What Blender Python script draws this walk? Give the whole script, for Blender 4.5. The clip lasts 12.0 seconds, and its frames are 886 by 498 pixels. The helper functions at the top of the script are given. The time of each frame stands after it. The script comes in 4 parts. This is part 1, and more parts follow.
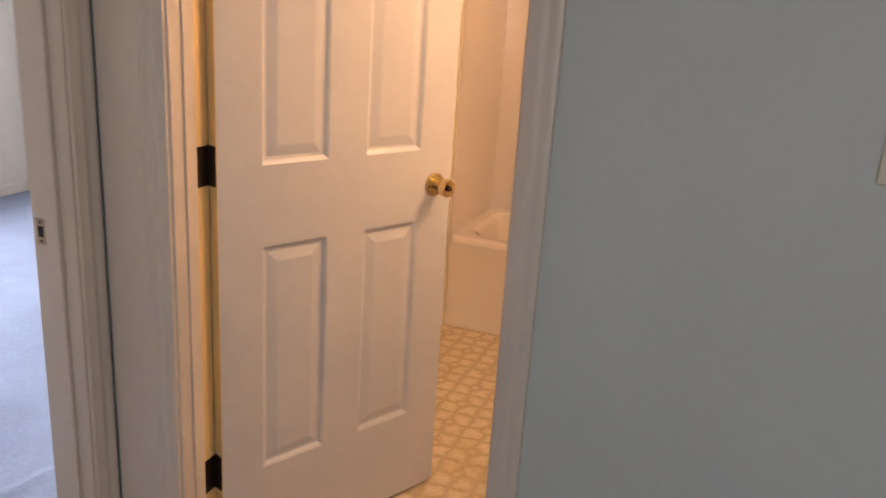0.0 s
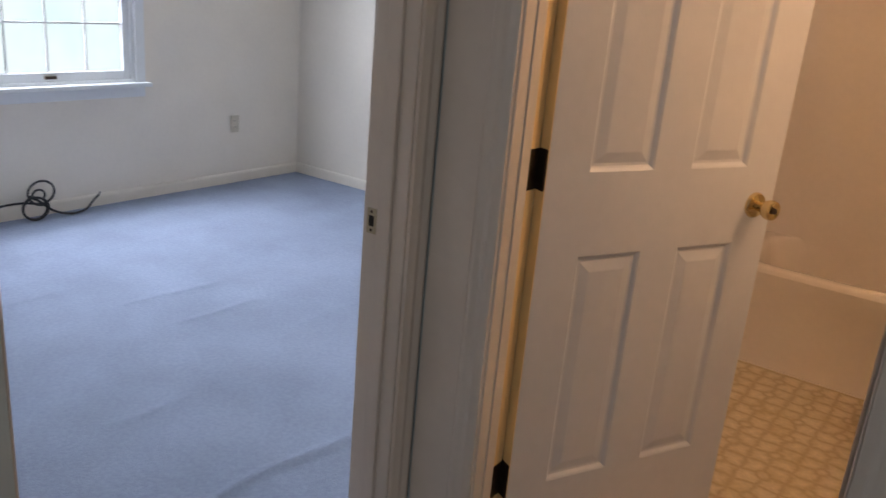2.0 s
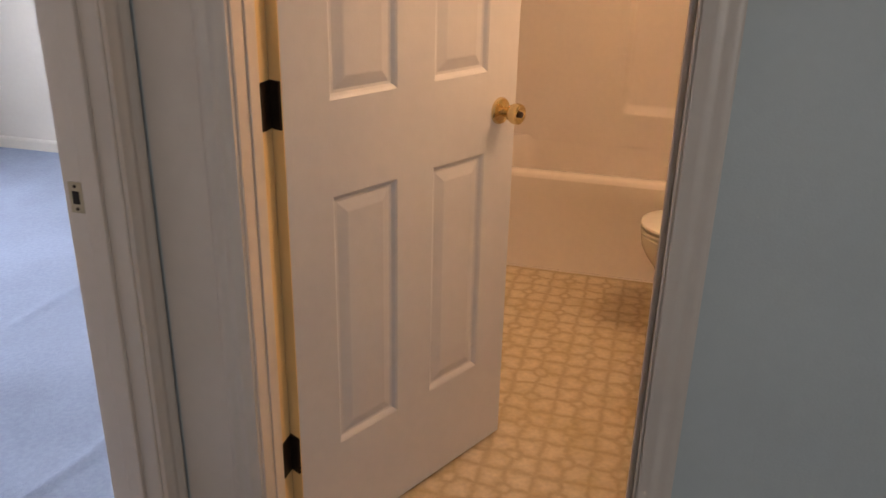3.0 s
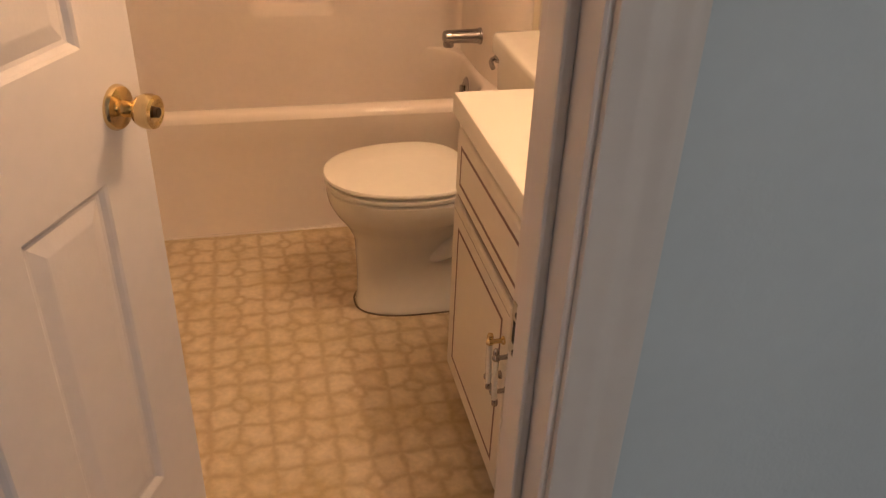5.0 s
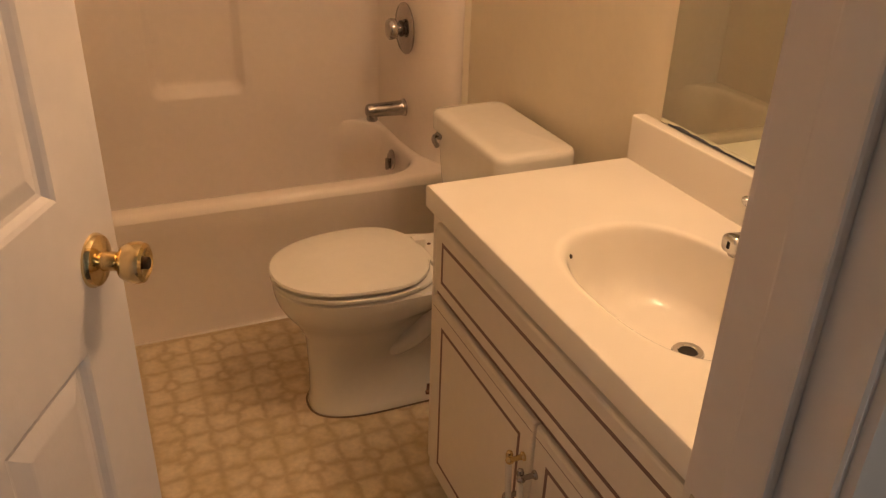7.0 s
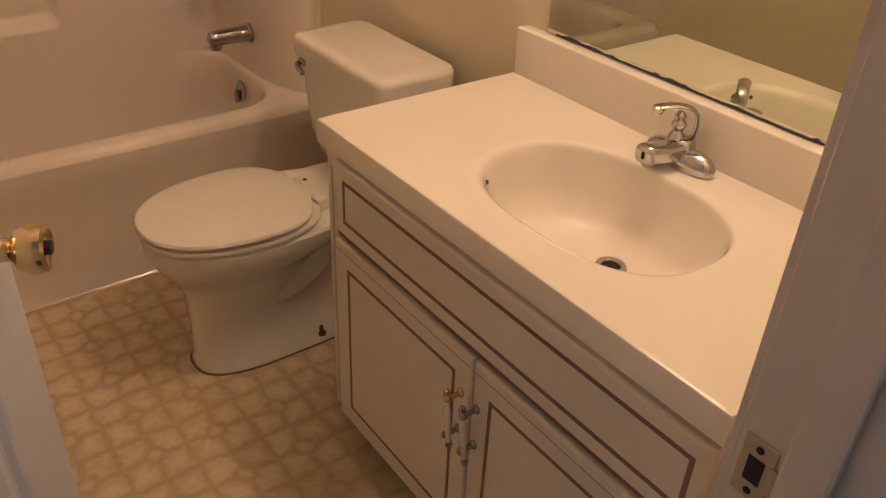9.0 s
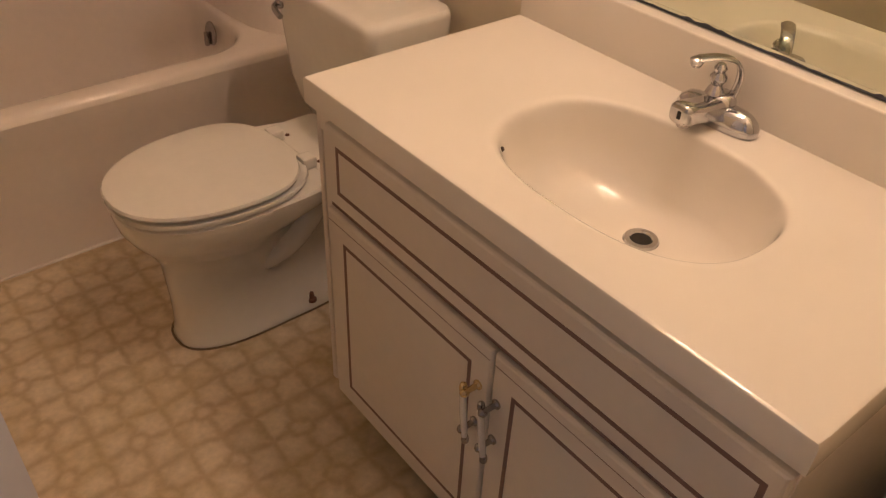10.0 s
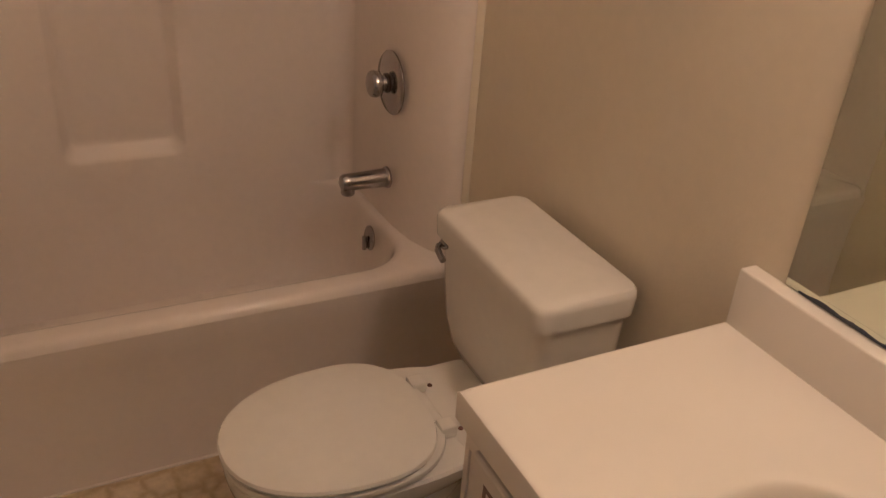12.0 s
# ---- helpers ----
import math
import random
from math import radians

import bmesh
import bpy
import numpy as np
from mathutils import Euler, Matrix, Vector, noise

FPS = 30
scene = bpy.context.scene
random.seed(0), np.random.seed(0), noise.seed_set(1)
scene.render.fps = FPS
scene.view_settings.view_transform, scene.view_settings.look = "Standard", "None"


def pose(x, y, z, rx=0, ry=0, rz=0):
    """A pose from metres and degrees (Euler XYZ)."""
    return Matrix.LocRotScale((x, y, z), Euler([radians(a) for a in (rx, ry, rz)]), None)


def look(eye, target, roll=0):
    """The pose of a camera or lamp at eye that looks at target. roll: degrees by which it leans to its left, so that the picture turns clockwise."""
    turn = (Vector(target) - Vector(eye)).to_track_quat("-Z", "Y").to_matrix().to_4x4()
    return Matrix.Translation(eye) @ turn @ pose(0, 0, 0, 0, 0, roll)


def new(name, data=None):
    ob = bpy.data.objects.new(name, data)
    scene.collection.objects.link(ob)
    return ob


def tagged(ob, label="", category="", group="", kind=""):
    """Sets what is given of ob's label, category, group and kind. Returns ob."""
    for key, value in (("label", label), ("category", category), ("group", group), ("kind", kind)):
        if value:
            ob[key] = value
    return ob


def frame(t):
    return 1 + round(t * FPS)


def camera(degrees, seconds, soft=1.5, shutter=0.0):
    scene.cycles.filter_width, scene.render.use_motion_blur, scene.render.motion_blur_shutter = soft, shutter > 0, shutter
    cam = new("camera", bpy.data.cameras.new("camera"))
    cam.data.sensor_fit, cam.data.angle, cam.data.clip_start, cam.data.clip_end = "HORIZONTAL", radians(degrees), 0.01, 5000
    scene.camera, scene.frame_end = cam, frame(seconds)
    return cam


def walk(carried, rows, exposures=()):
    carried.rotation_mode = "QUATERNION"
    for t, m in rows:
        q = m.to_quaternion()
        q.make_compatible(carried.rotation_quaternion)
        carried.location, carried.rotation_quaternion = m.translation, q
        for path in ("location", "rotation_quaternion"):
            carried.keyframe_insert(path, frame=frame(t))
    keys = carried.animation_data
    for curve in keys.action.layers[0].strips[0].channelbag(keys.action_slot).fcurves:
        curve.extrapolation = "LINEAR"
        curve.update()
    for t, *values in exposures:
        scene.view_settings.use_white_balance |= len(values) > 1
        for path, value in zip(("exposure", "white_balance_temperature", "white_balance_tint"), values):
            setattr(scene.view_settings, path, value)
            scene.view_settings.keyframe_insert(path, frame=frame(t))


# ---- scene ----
cam = camera(57.4, 12.0, soft=1.3, shutter=0.15)
PATH = [
    (0, (1.118, -1.341, 1.431), (0.467, 0.459, 0.852), 3.7),
    (0.5, (1.029, -1.344, 1.423), (0.069, 0.315, 0.85), 4.4),
    (1, (0.956, -1.38, 1.431), (-0.284, 0.08, 0.858), 5.0),
    (1.5, (0.942, -1.398, 1.43), (-0.406, -0.032, 0.867), 4.3),
    (2, (0.855, -1.383, 1.411), (-0.236, 0.177, 0.797), 5.0),
    (2.5, (0.745, -1.349, 1.39), (0.045, 0.396, 0.707), 2.8),
    (3, (0.726, -1.216, 1.378), (0.242, 0.574, 0.627), 1.3),
    (3.5, (0.731, -1.005, 1.388), (0.42, 0.827, 0.647), 1.0),
    (3.7, (0.726, -0.96, 1.386), (0.498, 0.852, 0.572), 1.9),
    (5.3, (0.513, -0.389, 1.397), (0.988, 1.258, 0.366), 2.9),
    (5.5, (0.506, -0.361, 1.41), (0.985, 1.285, 0.38), 3.5),
    (6, (0.493, -0.314, 1.405), (0.943, 1.347, 0.387), 3.5),
    (6.5, (0.444, -0.28, 1.423), (1.017, 1.365, 0.441), 2.3),
    (7, (0.386, -0.241, 1.423), (1.099, 1.382, 0.498), 1.9),
    (7.5, (0.326, -0.206, 1.417), (1.186, 1.307, 0.432), 1.8),
    (7.7, (0.302, -0.19, 1.421), (1.202, 1.261, 0.379), 2.8),
    (9.3, (0.306, -0.052, 1.391), (1.345, 1.256, 0.291), 2.6),
    (9.5, (0.32, -0.016, 1.384), (1.342, 1.277, 0.25), 2.1),
    (10, (0.365, 0.073, 1.377), (1.383, 1.281, 0.15), 2.7),
    (10.5, (0.445, 0.145, 1.397), (1.468, 1.356, 0.176), 1.2),
    (11, (0.506, 0.205, 1.421), (1.548, 1.508, 0.318), 2.2),
    (11.5, (0.507, 0.294, 1.438), (1.369, 1.757, 0.38), 3.5),
    (12, (0.516, 0.396, 1.475), (1.341, 1.943, 0.512), 4.4),
]
# the clip's own exposure and white balance: seconds, stops, kelvin, tint
EXPOSURES = [(0, 0.55, 6800, 18), (0.6, 0.3, 6650, 16), (1.0, -0.07, 6400, 12), (1.5, -0.24, 6350, 12), (2.0, -0.24, 6350, 12), (2.5, -0.08, 6400, 14), (3.0, 0.2, 6600, 15),
             (3.7, 0.38, 6650, 16), (5.3, 0.38, 6600, 16), (6.0, 0.28, 6900, 15), (7.0, -0.06, 6950, 13), (7.7, -0.2, 6750, 12), (9.3, -0.2, 5850, 12), (10.5, -0.2, 5450, 12), (11.0, -0.58, 5350, 12), (11.5, -0.65, 5350, 14), (12.0, -0.5, 5250, 12)]
walk(cam, [(t, look(eye, target, roll)) for t, eye, target, roll in PATH], EXPOSURES)

# ---- world, large lights ----
world = bpy.data.worlds.new("sky")
scene.world = world
world.use_nodes = True
sky = world.node_tree.nodes.new("ShaderNodeTexSky")
sky.sky_type, sky.sun_disc = "NISHITA", False
sky.sun_elevation, sky.sun_rotation = radians(42), radians(250)
world.node_tree.links.new(sky.outputs["Color"], world.node_tree.nodes["Background"].inputs["Color"])
world.node_tree.nodes["Background"].inputs["Strength"].default_value = 0.12


def area(name, m, sx, sy, watts, color):
    data = bpy.data.lights.new(name, "AREA")
    data.shape, data.size, data.size_y, data.energy, data.color = "RECTANGLE", sx, sy, watts, color
    ob = new(name, data)
    ob.matrix_world = m
    return ob


# daylight in the upper half of the bedroom window, a fill lamp added at the end of the hall, two warm bulbs on the wall
# above the mirror
area("window_daylight", look((-3.63, 0.98, 1.68), (-1.2, 0.9, 0.2)), 0.9, 0.5, 80, (0.80, 0.88, 1.0))
# added fill for the hall, set at an unseen opening
area("hall_fill", look((1.9, -3.64, 1.5), (0.9, 0, 1.0)), 1.1, 1.1, 17, (0.98, 0.96, 0.95))
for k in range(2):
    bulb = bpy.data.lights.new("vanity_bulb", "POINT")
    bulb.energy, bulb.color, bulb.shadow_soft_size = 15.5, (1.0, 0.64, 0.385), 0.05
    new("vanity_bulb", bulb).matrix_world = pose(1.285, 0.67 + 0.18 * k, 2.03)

# ---- materials ----


def material(name, color, rough=0.5, metal=0.0, color2=None, scale=40.0, bump=0.0, bump_scale=None, spec=0.5, coat=0.0, blotch=0.0):
    """Principled material with fine grain, a broad uneven tone and relief."""
    mat = bpy.data.materials.new(name)
    mat.use_nodes = True
    nodes, links = mat.node_tree.nodes, mat.node_tree.links
    bsdf = nodes["Principled BSDF"]
    bsdf.inputs["Roughness"].default_value, bsdf.inputs["Metallic"].default_value = rough, metal
    bsdf.inputs["Specular IOR Level"].default_value, bsdf.inputs["Coat Weight"].default_value = spec, coat
    coord = nodes.new("ShaderNodeTexCoord")
    fine, broad = nodes.new("ShaderNodeTexNoise"), nodes.new("ShaderNodeTexNoise")
    fine.inputs["Scale"].default_value, broad.inputs["Scale"].default_value = scale, 2.3
    fine.inputs["Detail"].default_value, broad.inputs["Detail"].default_value = 3, 2
    for node in (fine, broad):
        links.new(coord.outputs["Object"], node.inputs["Vector"])
    color2 = color2 or tuple(c * 0.93 for c in color)
    mix = nodes.new("ShaderNodeMix")
    mix.data_type = "RGBA"
    mix.inputs["A"].default_value, mix.inputs["B"].default_value = (*color, 1), (*color2, 1)
    links.new(fine.outputs["Fac"], mix.inputs["Factor"])
    tone = nodes.new("ShaderNodeMix")
    tone.data_type, tone.blend_type = "RGBA", "MULTIPLY"
    tone.inputs["Factor"].default_value = 1.0
    ramp = nodes.new("ShaderNodeMapRange")
    ramp.inputs["To Min"].default_value, ramp.inputs["To Max"].default_value = 0.94 - blotch, 1.0
    ramp.inputs["From Min"].default_value, ramp.inputs["From Max"].default_value = 0.3, 0.65
    links.new(broad.outputs["Fac"], ramp.inputs["Value"])
    links.new(mix.outputs["Result"], tone.inputs["A"])
    links.new(ramp.outputs["Result"], tone.inputs["B"])
    links.new(tone.outputs["Result"], bsdf.inputs["Base Color"])
    if bump:
        relief, tex = nodes.new("ShaderNodeBump"), nodes.new("ShaderNodeTexNoise")
        tex.inputs["Scale"].default_value, tex.inputs["Detail"].default_value = bump_scale or scale, 4
        links.new(coord.outputs["Object"], tex.inputs["Vector"])
        links.new(tex.outputs["Fac"], relief.inputs["Height"])
        relief.inputs["Strength"].default_value, relief.inputs["Distance"].default_value = bump, 0.004
        links.new(relief.outputs["Normal"], bsdf.inputs["Normal"])
    return mat


hall_paint = material("hall_blue_grey_paint", (0.555, 0.595, 0.585), 0.6, bump=0.12, bump_scale=180)
bed_paint = material("bedroom_cream_paint", (0.82, 0.75, 0.66), 0.6, bump=0.12, bump_scale=180)
bath_paint = material("bathroom_cream_paint", (0.77, 0.69, 0.54), 0.45, bump=0.12, bump_scale=180)
ceiling_paint = material("ceiling_white_paint", (0.8, 0.79, 0.76), 0.8, bump=0.3, bump_scale=120)
trim_paint = material("trim_white_paint", (0.69, 0.60, 0.515), 0.38, bump=0.05, bump_scale=90)
door_paint = material("door_white_paint", (0.60, 0.57, 0.555), 0.36, bump=0.06, bump_scale=150)
# warm bathroom lamplight on the edge wood is put into this bright yellow
edge_lamplight = material("door_edge_lamplight_yellow", (0.85, 0.60, 0.28), 0.5, scale=25)
carpet = material("bedroom_grey_carpet", (0.40, 0.455, 0.58), 0.95, color2=(0.27, 0.315, 0.435), scale=75, bump=0.9, bump_scale=240, spec=0.1, blotch=0.10)
# dark tone chosen to keep light from bouncing off the unseen hall floor
hall_bounce_dark = material("hall_floor_bounce_dark", (0.10, 0.085, 0.07), 0.95, scale=75, bump=0.9, bump_scale=240, spec=0.1)
fiberglass = material("tub_almond_fiberglass", (0.82, 0.74, 0.67), 0.13, bump=0.02, bump_scale=12, coat=0.3)
porcelain = material("toilet_white_porcelain", (0.80, 0.77, 0.70), 0.10, coat=0.4)
seat_plastic = material("toilet_seat_plastic", (0.80, 0.77, 0.70), 0.16)
marble = material("sink_cultured_marble", (0.84, 0.79, 0.71), 0.11, spec=0.45, coat=0.15, scale=6)
cabinet_paint = material("cabinet_white_paint", (0.74, 0.68, 0.60), 0.4, bump=0.06, bump_scale=120)
# mauve of the painted grooves, also laid in as shade under the drawer front
groove_mauve_gap_shade = material("cabinet_groove_mauve_gap_shade", (0.20, 0.12, 0.105), 0.6)
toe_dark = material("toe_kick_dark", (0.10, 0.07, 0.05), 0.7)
chrome = material("polished_chrome", (0.62, 0.62, 0.64), 0.09, 1.0, scale=15)
dull_chrome = material("worn_chrome", (0.42, 0.40, 0.40), 0.2, 1.0, scale=60)
brass = material("polished_brass", (0.78, 0.60, 0.32), 0.16, 1.0, scale=40)
worn_brass = material("worn_pale_brass", (0.55, 0.47, 0.33), 0.42, 0.8, scale=90)
bronze = material("dark_bronze_hinge", (0.05, 0.032, 0.022), 0.45, 0.7)
rust = material("rusty_bolt", (0.12, 0.05, 0.03), 0.8)
dark_hole = material("dark_hole", (0.015, 0.012, 0.01), 0.8)
ceramic = material("white_ceramic", (0.78, 0.74, 0.68), 0.15)
caulk = material("caulk_line", (0.20, 0.15, 0.10), 0.8)
plate_ivory = material("ivory_plastic_plate", (0.62, 0.56, 0.46), 0.35)
cable_black = material("black_cable_rubber", (0.02, 0.02, 0.022), 0.5)
window_paint = material("window_white_vinyl", (0.78, 0.79, 0.80), 0.35)
silver_edge = material("mirror_tarnished_edge", (0.05, 0.055, 0.07), 0.5, scale=30)

mirror_mat = bpy.data.materials.new("mirror_silver")
mirror_mat.use_nodes = True
mb = mirror_mat.node_tree.nodes["Principled BSDF"]
mb.inputs["Metallic"].default_value, mb.inputs["Roughness"].default_value = 1.0, 0.015
mb.inputs["Base Color"].default_value = (0.70, 0.74, 0.62, 1)

glass_mat = bpy.data.materials.new("window_glass")
glass_mat.use_nodes = True
gb = glass_mat.node_tree.nodes["Principled BSDF"]
gb.inputs["Transmission Weight"].default_value, gb.inputs["Roughness"].default_value, gb.inputs["IOR"].default_value = 1.0, 0.0, 1.02


def vinyl_material():
    """Printed sheet vinyl: uneven honey stones, two to a 15 cm repeat each way, with a small round stone at each corner of the repeat."""
    mat = bpy.data.materials.new("vinyl_sheet_stone_print")
    mat.use_nodes = True
    nodes, links = mat.node_tree.nodes, mat.node_tree.links
    bsdf = nodes["Principled BSDF"]

    def calc(op, a, b=None):
        node = nodes.new("ShaderNodeMath")
        node.operation = op
        for k, v in enumerate((a, b)):
            if v is None:
                continue
            if isinstance(v, (int, float)):
                node.inputs[k].default_value = v
            else:
                links.new(v, node.inputs[k])
        return node.outputs[0]

    def noise_at(scale, detail, out="Fac"):
        node = nodes.new("ShaderNodeTexNoise")
        node.inputs["Scale"].default_value, node.inputs["Detail"].default_value = scale, detail
        links.new(coord.outputs["Object"], node.inputs["Vector"])
        return node.outputs[out]

    def ramp(value, a, b, lo, hi, soft=False):
        node = nodes.new("ShaderNodeMapRange")
        node.interpolation_type = "SMOOTHSTEP" if soft else "LINEAR"
        for name, v in zip(("From Min", "From Max", "To Min", "To Max"), (a, b, lo, hi)):
            node.inputs[name].default_value = v
        links.new(value, node.inputs["Value"])
        return node.outputs["Result"]

    def blend(a, b, fac, how="MIX"):
        node = nodes.new("ShaderNodeMix")
        node.data_type, node.blend_type = "RGBA", how
        for name, v in (("A", a), ("B", b), ("Factor", fac)):
            if isinstance(v, tuple):
                node.inputs[name].default_value = (*v, 1)
            elif isinstance(v, (int, float)):
                node.inputs[name].default_value = v
            else:
                links.new(v, node.inputs[name])
        return node.outputs["Result"]

    coord = nodes.new("ShaderNodeTexCoord")
    split, wob = nodes.new("ShaderNodeSeparateXYZ"), nodes.new("ShaderNodeSeparateColor")
    links.new(coord.outputs["Object"], split.inputs["Vector"])
    links.new(noise_at(17, 1.5, "Color"), wob.inputs["Color"])
    axes = []
    for k, (start, step) in enumerate(((0.583, 0.0733), (1.431, 0.0770))):
        u = calc("DIVIDE", calc("SUBTRACT", split.outputs[k], start), step)
        axes.append(calc("ADD", u, calc("MULTIPLY", calc("SUBTRACT", wob.outputs[k], 0.5), 0.42)))
    near = [calc("ABSOLUTE", calc("SUBTRACT", u, calc("ROUND", u))) for u in axes]
    half = [calc("MULTIPLY", u, 0.5) for u in axes]
    far = [calc("MULTIPLY", calc("ABSOLUTE", calc("SUBTRACT", h, calc("ROUND", h))), 2.0) for h in half]
    line = calc("MINIMUM", near[0], near[1])
    ring = calc("SUBTRACT", calc("SQRT", calc("ADD", calc("MULTIPLY", far[0], far[0]), calc("MULTIPLY", far[1], far[1]))), 0.29)
    inside = calc("LESS_THAN", ring, 0.0)
    outer = calc("MINIMUM", line, ring)
    gap = calc("ADD", calc("MULTIPLY", inside, calc("MULTIPLY", ring, -1.0)), calc("MULTIPLY", calc("SUBTRACT", 1.0, inside), outer))
    joint = ramp(gap, 0.0, 0.19, 0, 1, True)
    cell = nodes.new("ShaderNodeTexWhiteNoise")
    cell.noise_dimensions = "2D"
    where = nodes.new("ShaderNodeCombineXYZ")
    for k in (0, 1):
        links.new(calc("FLOOR", axes[k]), where.inputs[k])
    links.new(where.outputs["Vector"], cell.inputs["Vector"])
    stone = blend((0.66, 0.55, 0.39), (0.59, 0.47, 0.30), cell.outputs["Value"])
    stone = blend(stone, (0.73, 0.62, 0.47), ramp(gap, 0.1, 0.42, 0, 0.7, True))
    tint = blend((0.50, 0.385, 0.24), stone, joint)
    tint = blend(tint, (0.50, 0.38, 0.19), ramp(noise_at(5.5, 2), 0.48, 0.72, 0, 0.5, True))
    grain = blend(tint, ramp(noise_at(60, 4), 0.3, 0.7, 0.86, 1.04), 1.0, "MULTIPLY")
    links.new(grain, bsdf.inputs["Base Color"])
    relief = nodes.new("ShaderNodeBump")
    relief.inputs["Strength"].default_value, relief.inputs["Distance"].default_value = 0.35, 0.002
    links.new(joint, relief.inputs["Height"])
    links.new(relief.outputs["Normal"], bsdf.inputs["Normal"])
    bsdf.inputs["Roughness"].default_value = 0.42
    return mat


vinyl = vinyl_material()

# ---- mesh helpers ----


def part(name, bm, mat, parent=None, label="", smooth=False, local=False):
    """Links a bmesh as one mesh object, under a thing or a part; built in the world's metres unless local."""
    mesh = bpy.data.meshes.new(name)
    bmesh.ops.recalc_face_normals(bm, faces=bm.faces)
    if parent and not local:
        root = parent
        while root.parent:
            root = root.parent
        bm.transform(root.matrix_basis.inverted())
    bm.to_mesh(mesh)
    bm.free()
    mesh.materials.append(mat)
    if smooth:
        mesh.shade_smooth()
        mesh.set_sharp_from_angle(angle=radians(40))
    ob = new(name, mesh)
    if parent:
        ob.parent = parent
    if label:
        ob["label"] = label
    return ob


def thing(name, label, category, at=(0, 0, 0), turn=0, group="", kind=""):
    """An Empty at the base of a thing, for its parts."""
    ob = new(name)
    ob.empty_display_size = 0.1
    ob.matrix_basis = pose(*at, 0, 0, turn)
    return tagged(ob, label, category, group, kind)


def box(*spans, bevel=0.0, seg=2):
    """A bmesh of boxes, each (x0, x1, y0, y1, z0, z1)."""
    bm = bmesh.new()
    for x0, x1, y0, y1, z0, z1 in spans:
        m = Matrix.LocRotScale(((x0 + x1) / 2, (y0 + y1) / 2, (z0 + z1) / 2), None, (x1 - x0, y1 - y0, z1 - z0))
        bmesh.ops.create_cube(bm, size=1, matrix=m)
    if bevel:
        bmesh.ops.bevel(bm, geom=bm.edges[:], offset=bevel, segments=seg, affect="EDGES", profile=0.6)
    return bm


def loft(rings, close=True, caps=(True, True), bm=None):
    """Skins rings of equal length."""
    bm = bm or bmesh.new()
    loops = [[bm.verts.new(p) for p in ring] for ring in rings]
    n = len(loops[0])
    for a, b in zip(loops, loops[1:]):
        for i in range(n if close else n - 1):
            j = (i + 1) % n
            bm.faces.new((a[i], a[j], b[j], b[i]))
    if caps[0]:
        bm.faces.new(loops[0][::-1])
    if caps[1]:
        bm.faces.new(loops[-1])
    return bm


def turned(profile, m=None, n=28, caps=(True, True)):
    """A turned solid: profile of (radius, height) round its own z, laid by m."""
    m = m or Matrix()
    rings = [[m @ Vector((r * math.cos(2 * math.pi * i / n), r * math.sin(2 * math.pi * i / n), h)) for i in range(n)] for r, h in profile]
    return loft(rings, caps=caps)


def tube(points, radius, n=10, bm=None):
    """A round tube along points; radius is a number or one for each point."""
    points = [Vector(p) for p in points]
    radii = radius if isinstance(radius, (list, tuple)) else [radius] * len(points)
    rings, side = [], None
    for k, p in enumerate(points):
        ahead = (points[min(k + 1, len(points) - 1)] - points[max(k - 1, 0)]).normalized()
        if side is None:
            side = ahead.orthogonal().normalized()
        side = (side - ahead * side.dot(ahead)).normalized()
        up = ahead.cross(side)
        rings.append([p + (side * math.cos(2 * math.pi * i / n) + up * math.sin(2 * math.pi * i / n)) * radii[k] for i in range(n)])
    return loft(rings, bm=bm)


def smooth_line(points, steps=6):
    """Catmull-Rom points through the given ones."""
    pts = [Vector(p) for p in points]
    pts = [pts[0] * 2 - pts[1]] + pts + [pts[-1] * 2 - pts[-2]]
    out = []
    for a, b, c, d in zip(pts, pts[1:], pts[2:], pts[3:]):
        for s in range(steps):
            t = s / steps
            out.append(0.5 * ((2 * b) + (c - a) * t + (2 * a - 5 * b + 4 * c - d) * t * t + (3 * b - a - 3 * c + d) * t ** 3))
    return out + [pts[-2]]


def wall(name, label, mat, *spans):
    return tagged(part(name, box(*spans), mat), label, "wall", kind="structure")


# ---- the large structure ----
H = 2.44
DOOR_TURN = 64  # how far the bathroom door stands open
# bathroom: x -0.06..1.46, y 0.115..2.64; hall south of y 0; bedroom west of x -0.275
XR, YB, XL = 1.46, 2.64, -0.06
HX = -0.16
OP0, OP1, OPH = 0.012, 0.775, 2.06  # rough opening of the bathroom door
B0, B1 = -0.922, -0.058  # opening of the bedroom door
tagged(part("bathroom_floor", box((XL, XR, 0.05, YB, -0.03, 0)), vinyl), "honey-beige printed stone vinyl sheet bathroom floor", "floor", kind="structure")


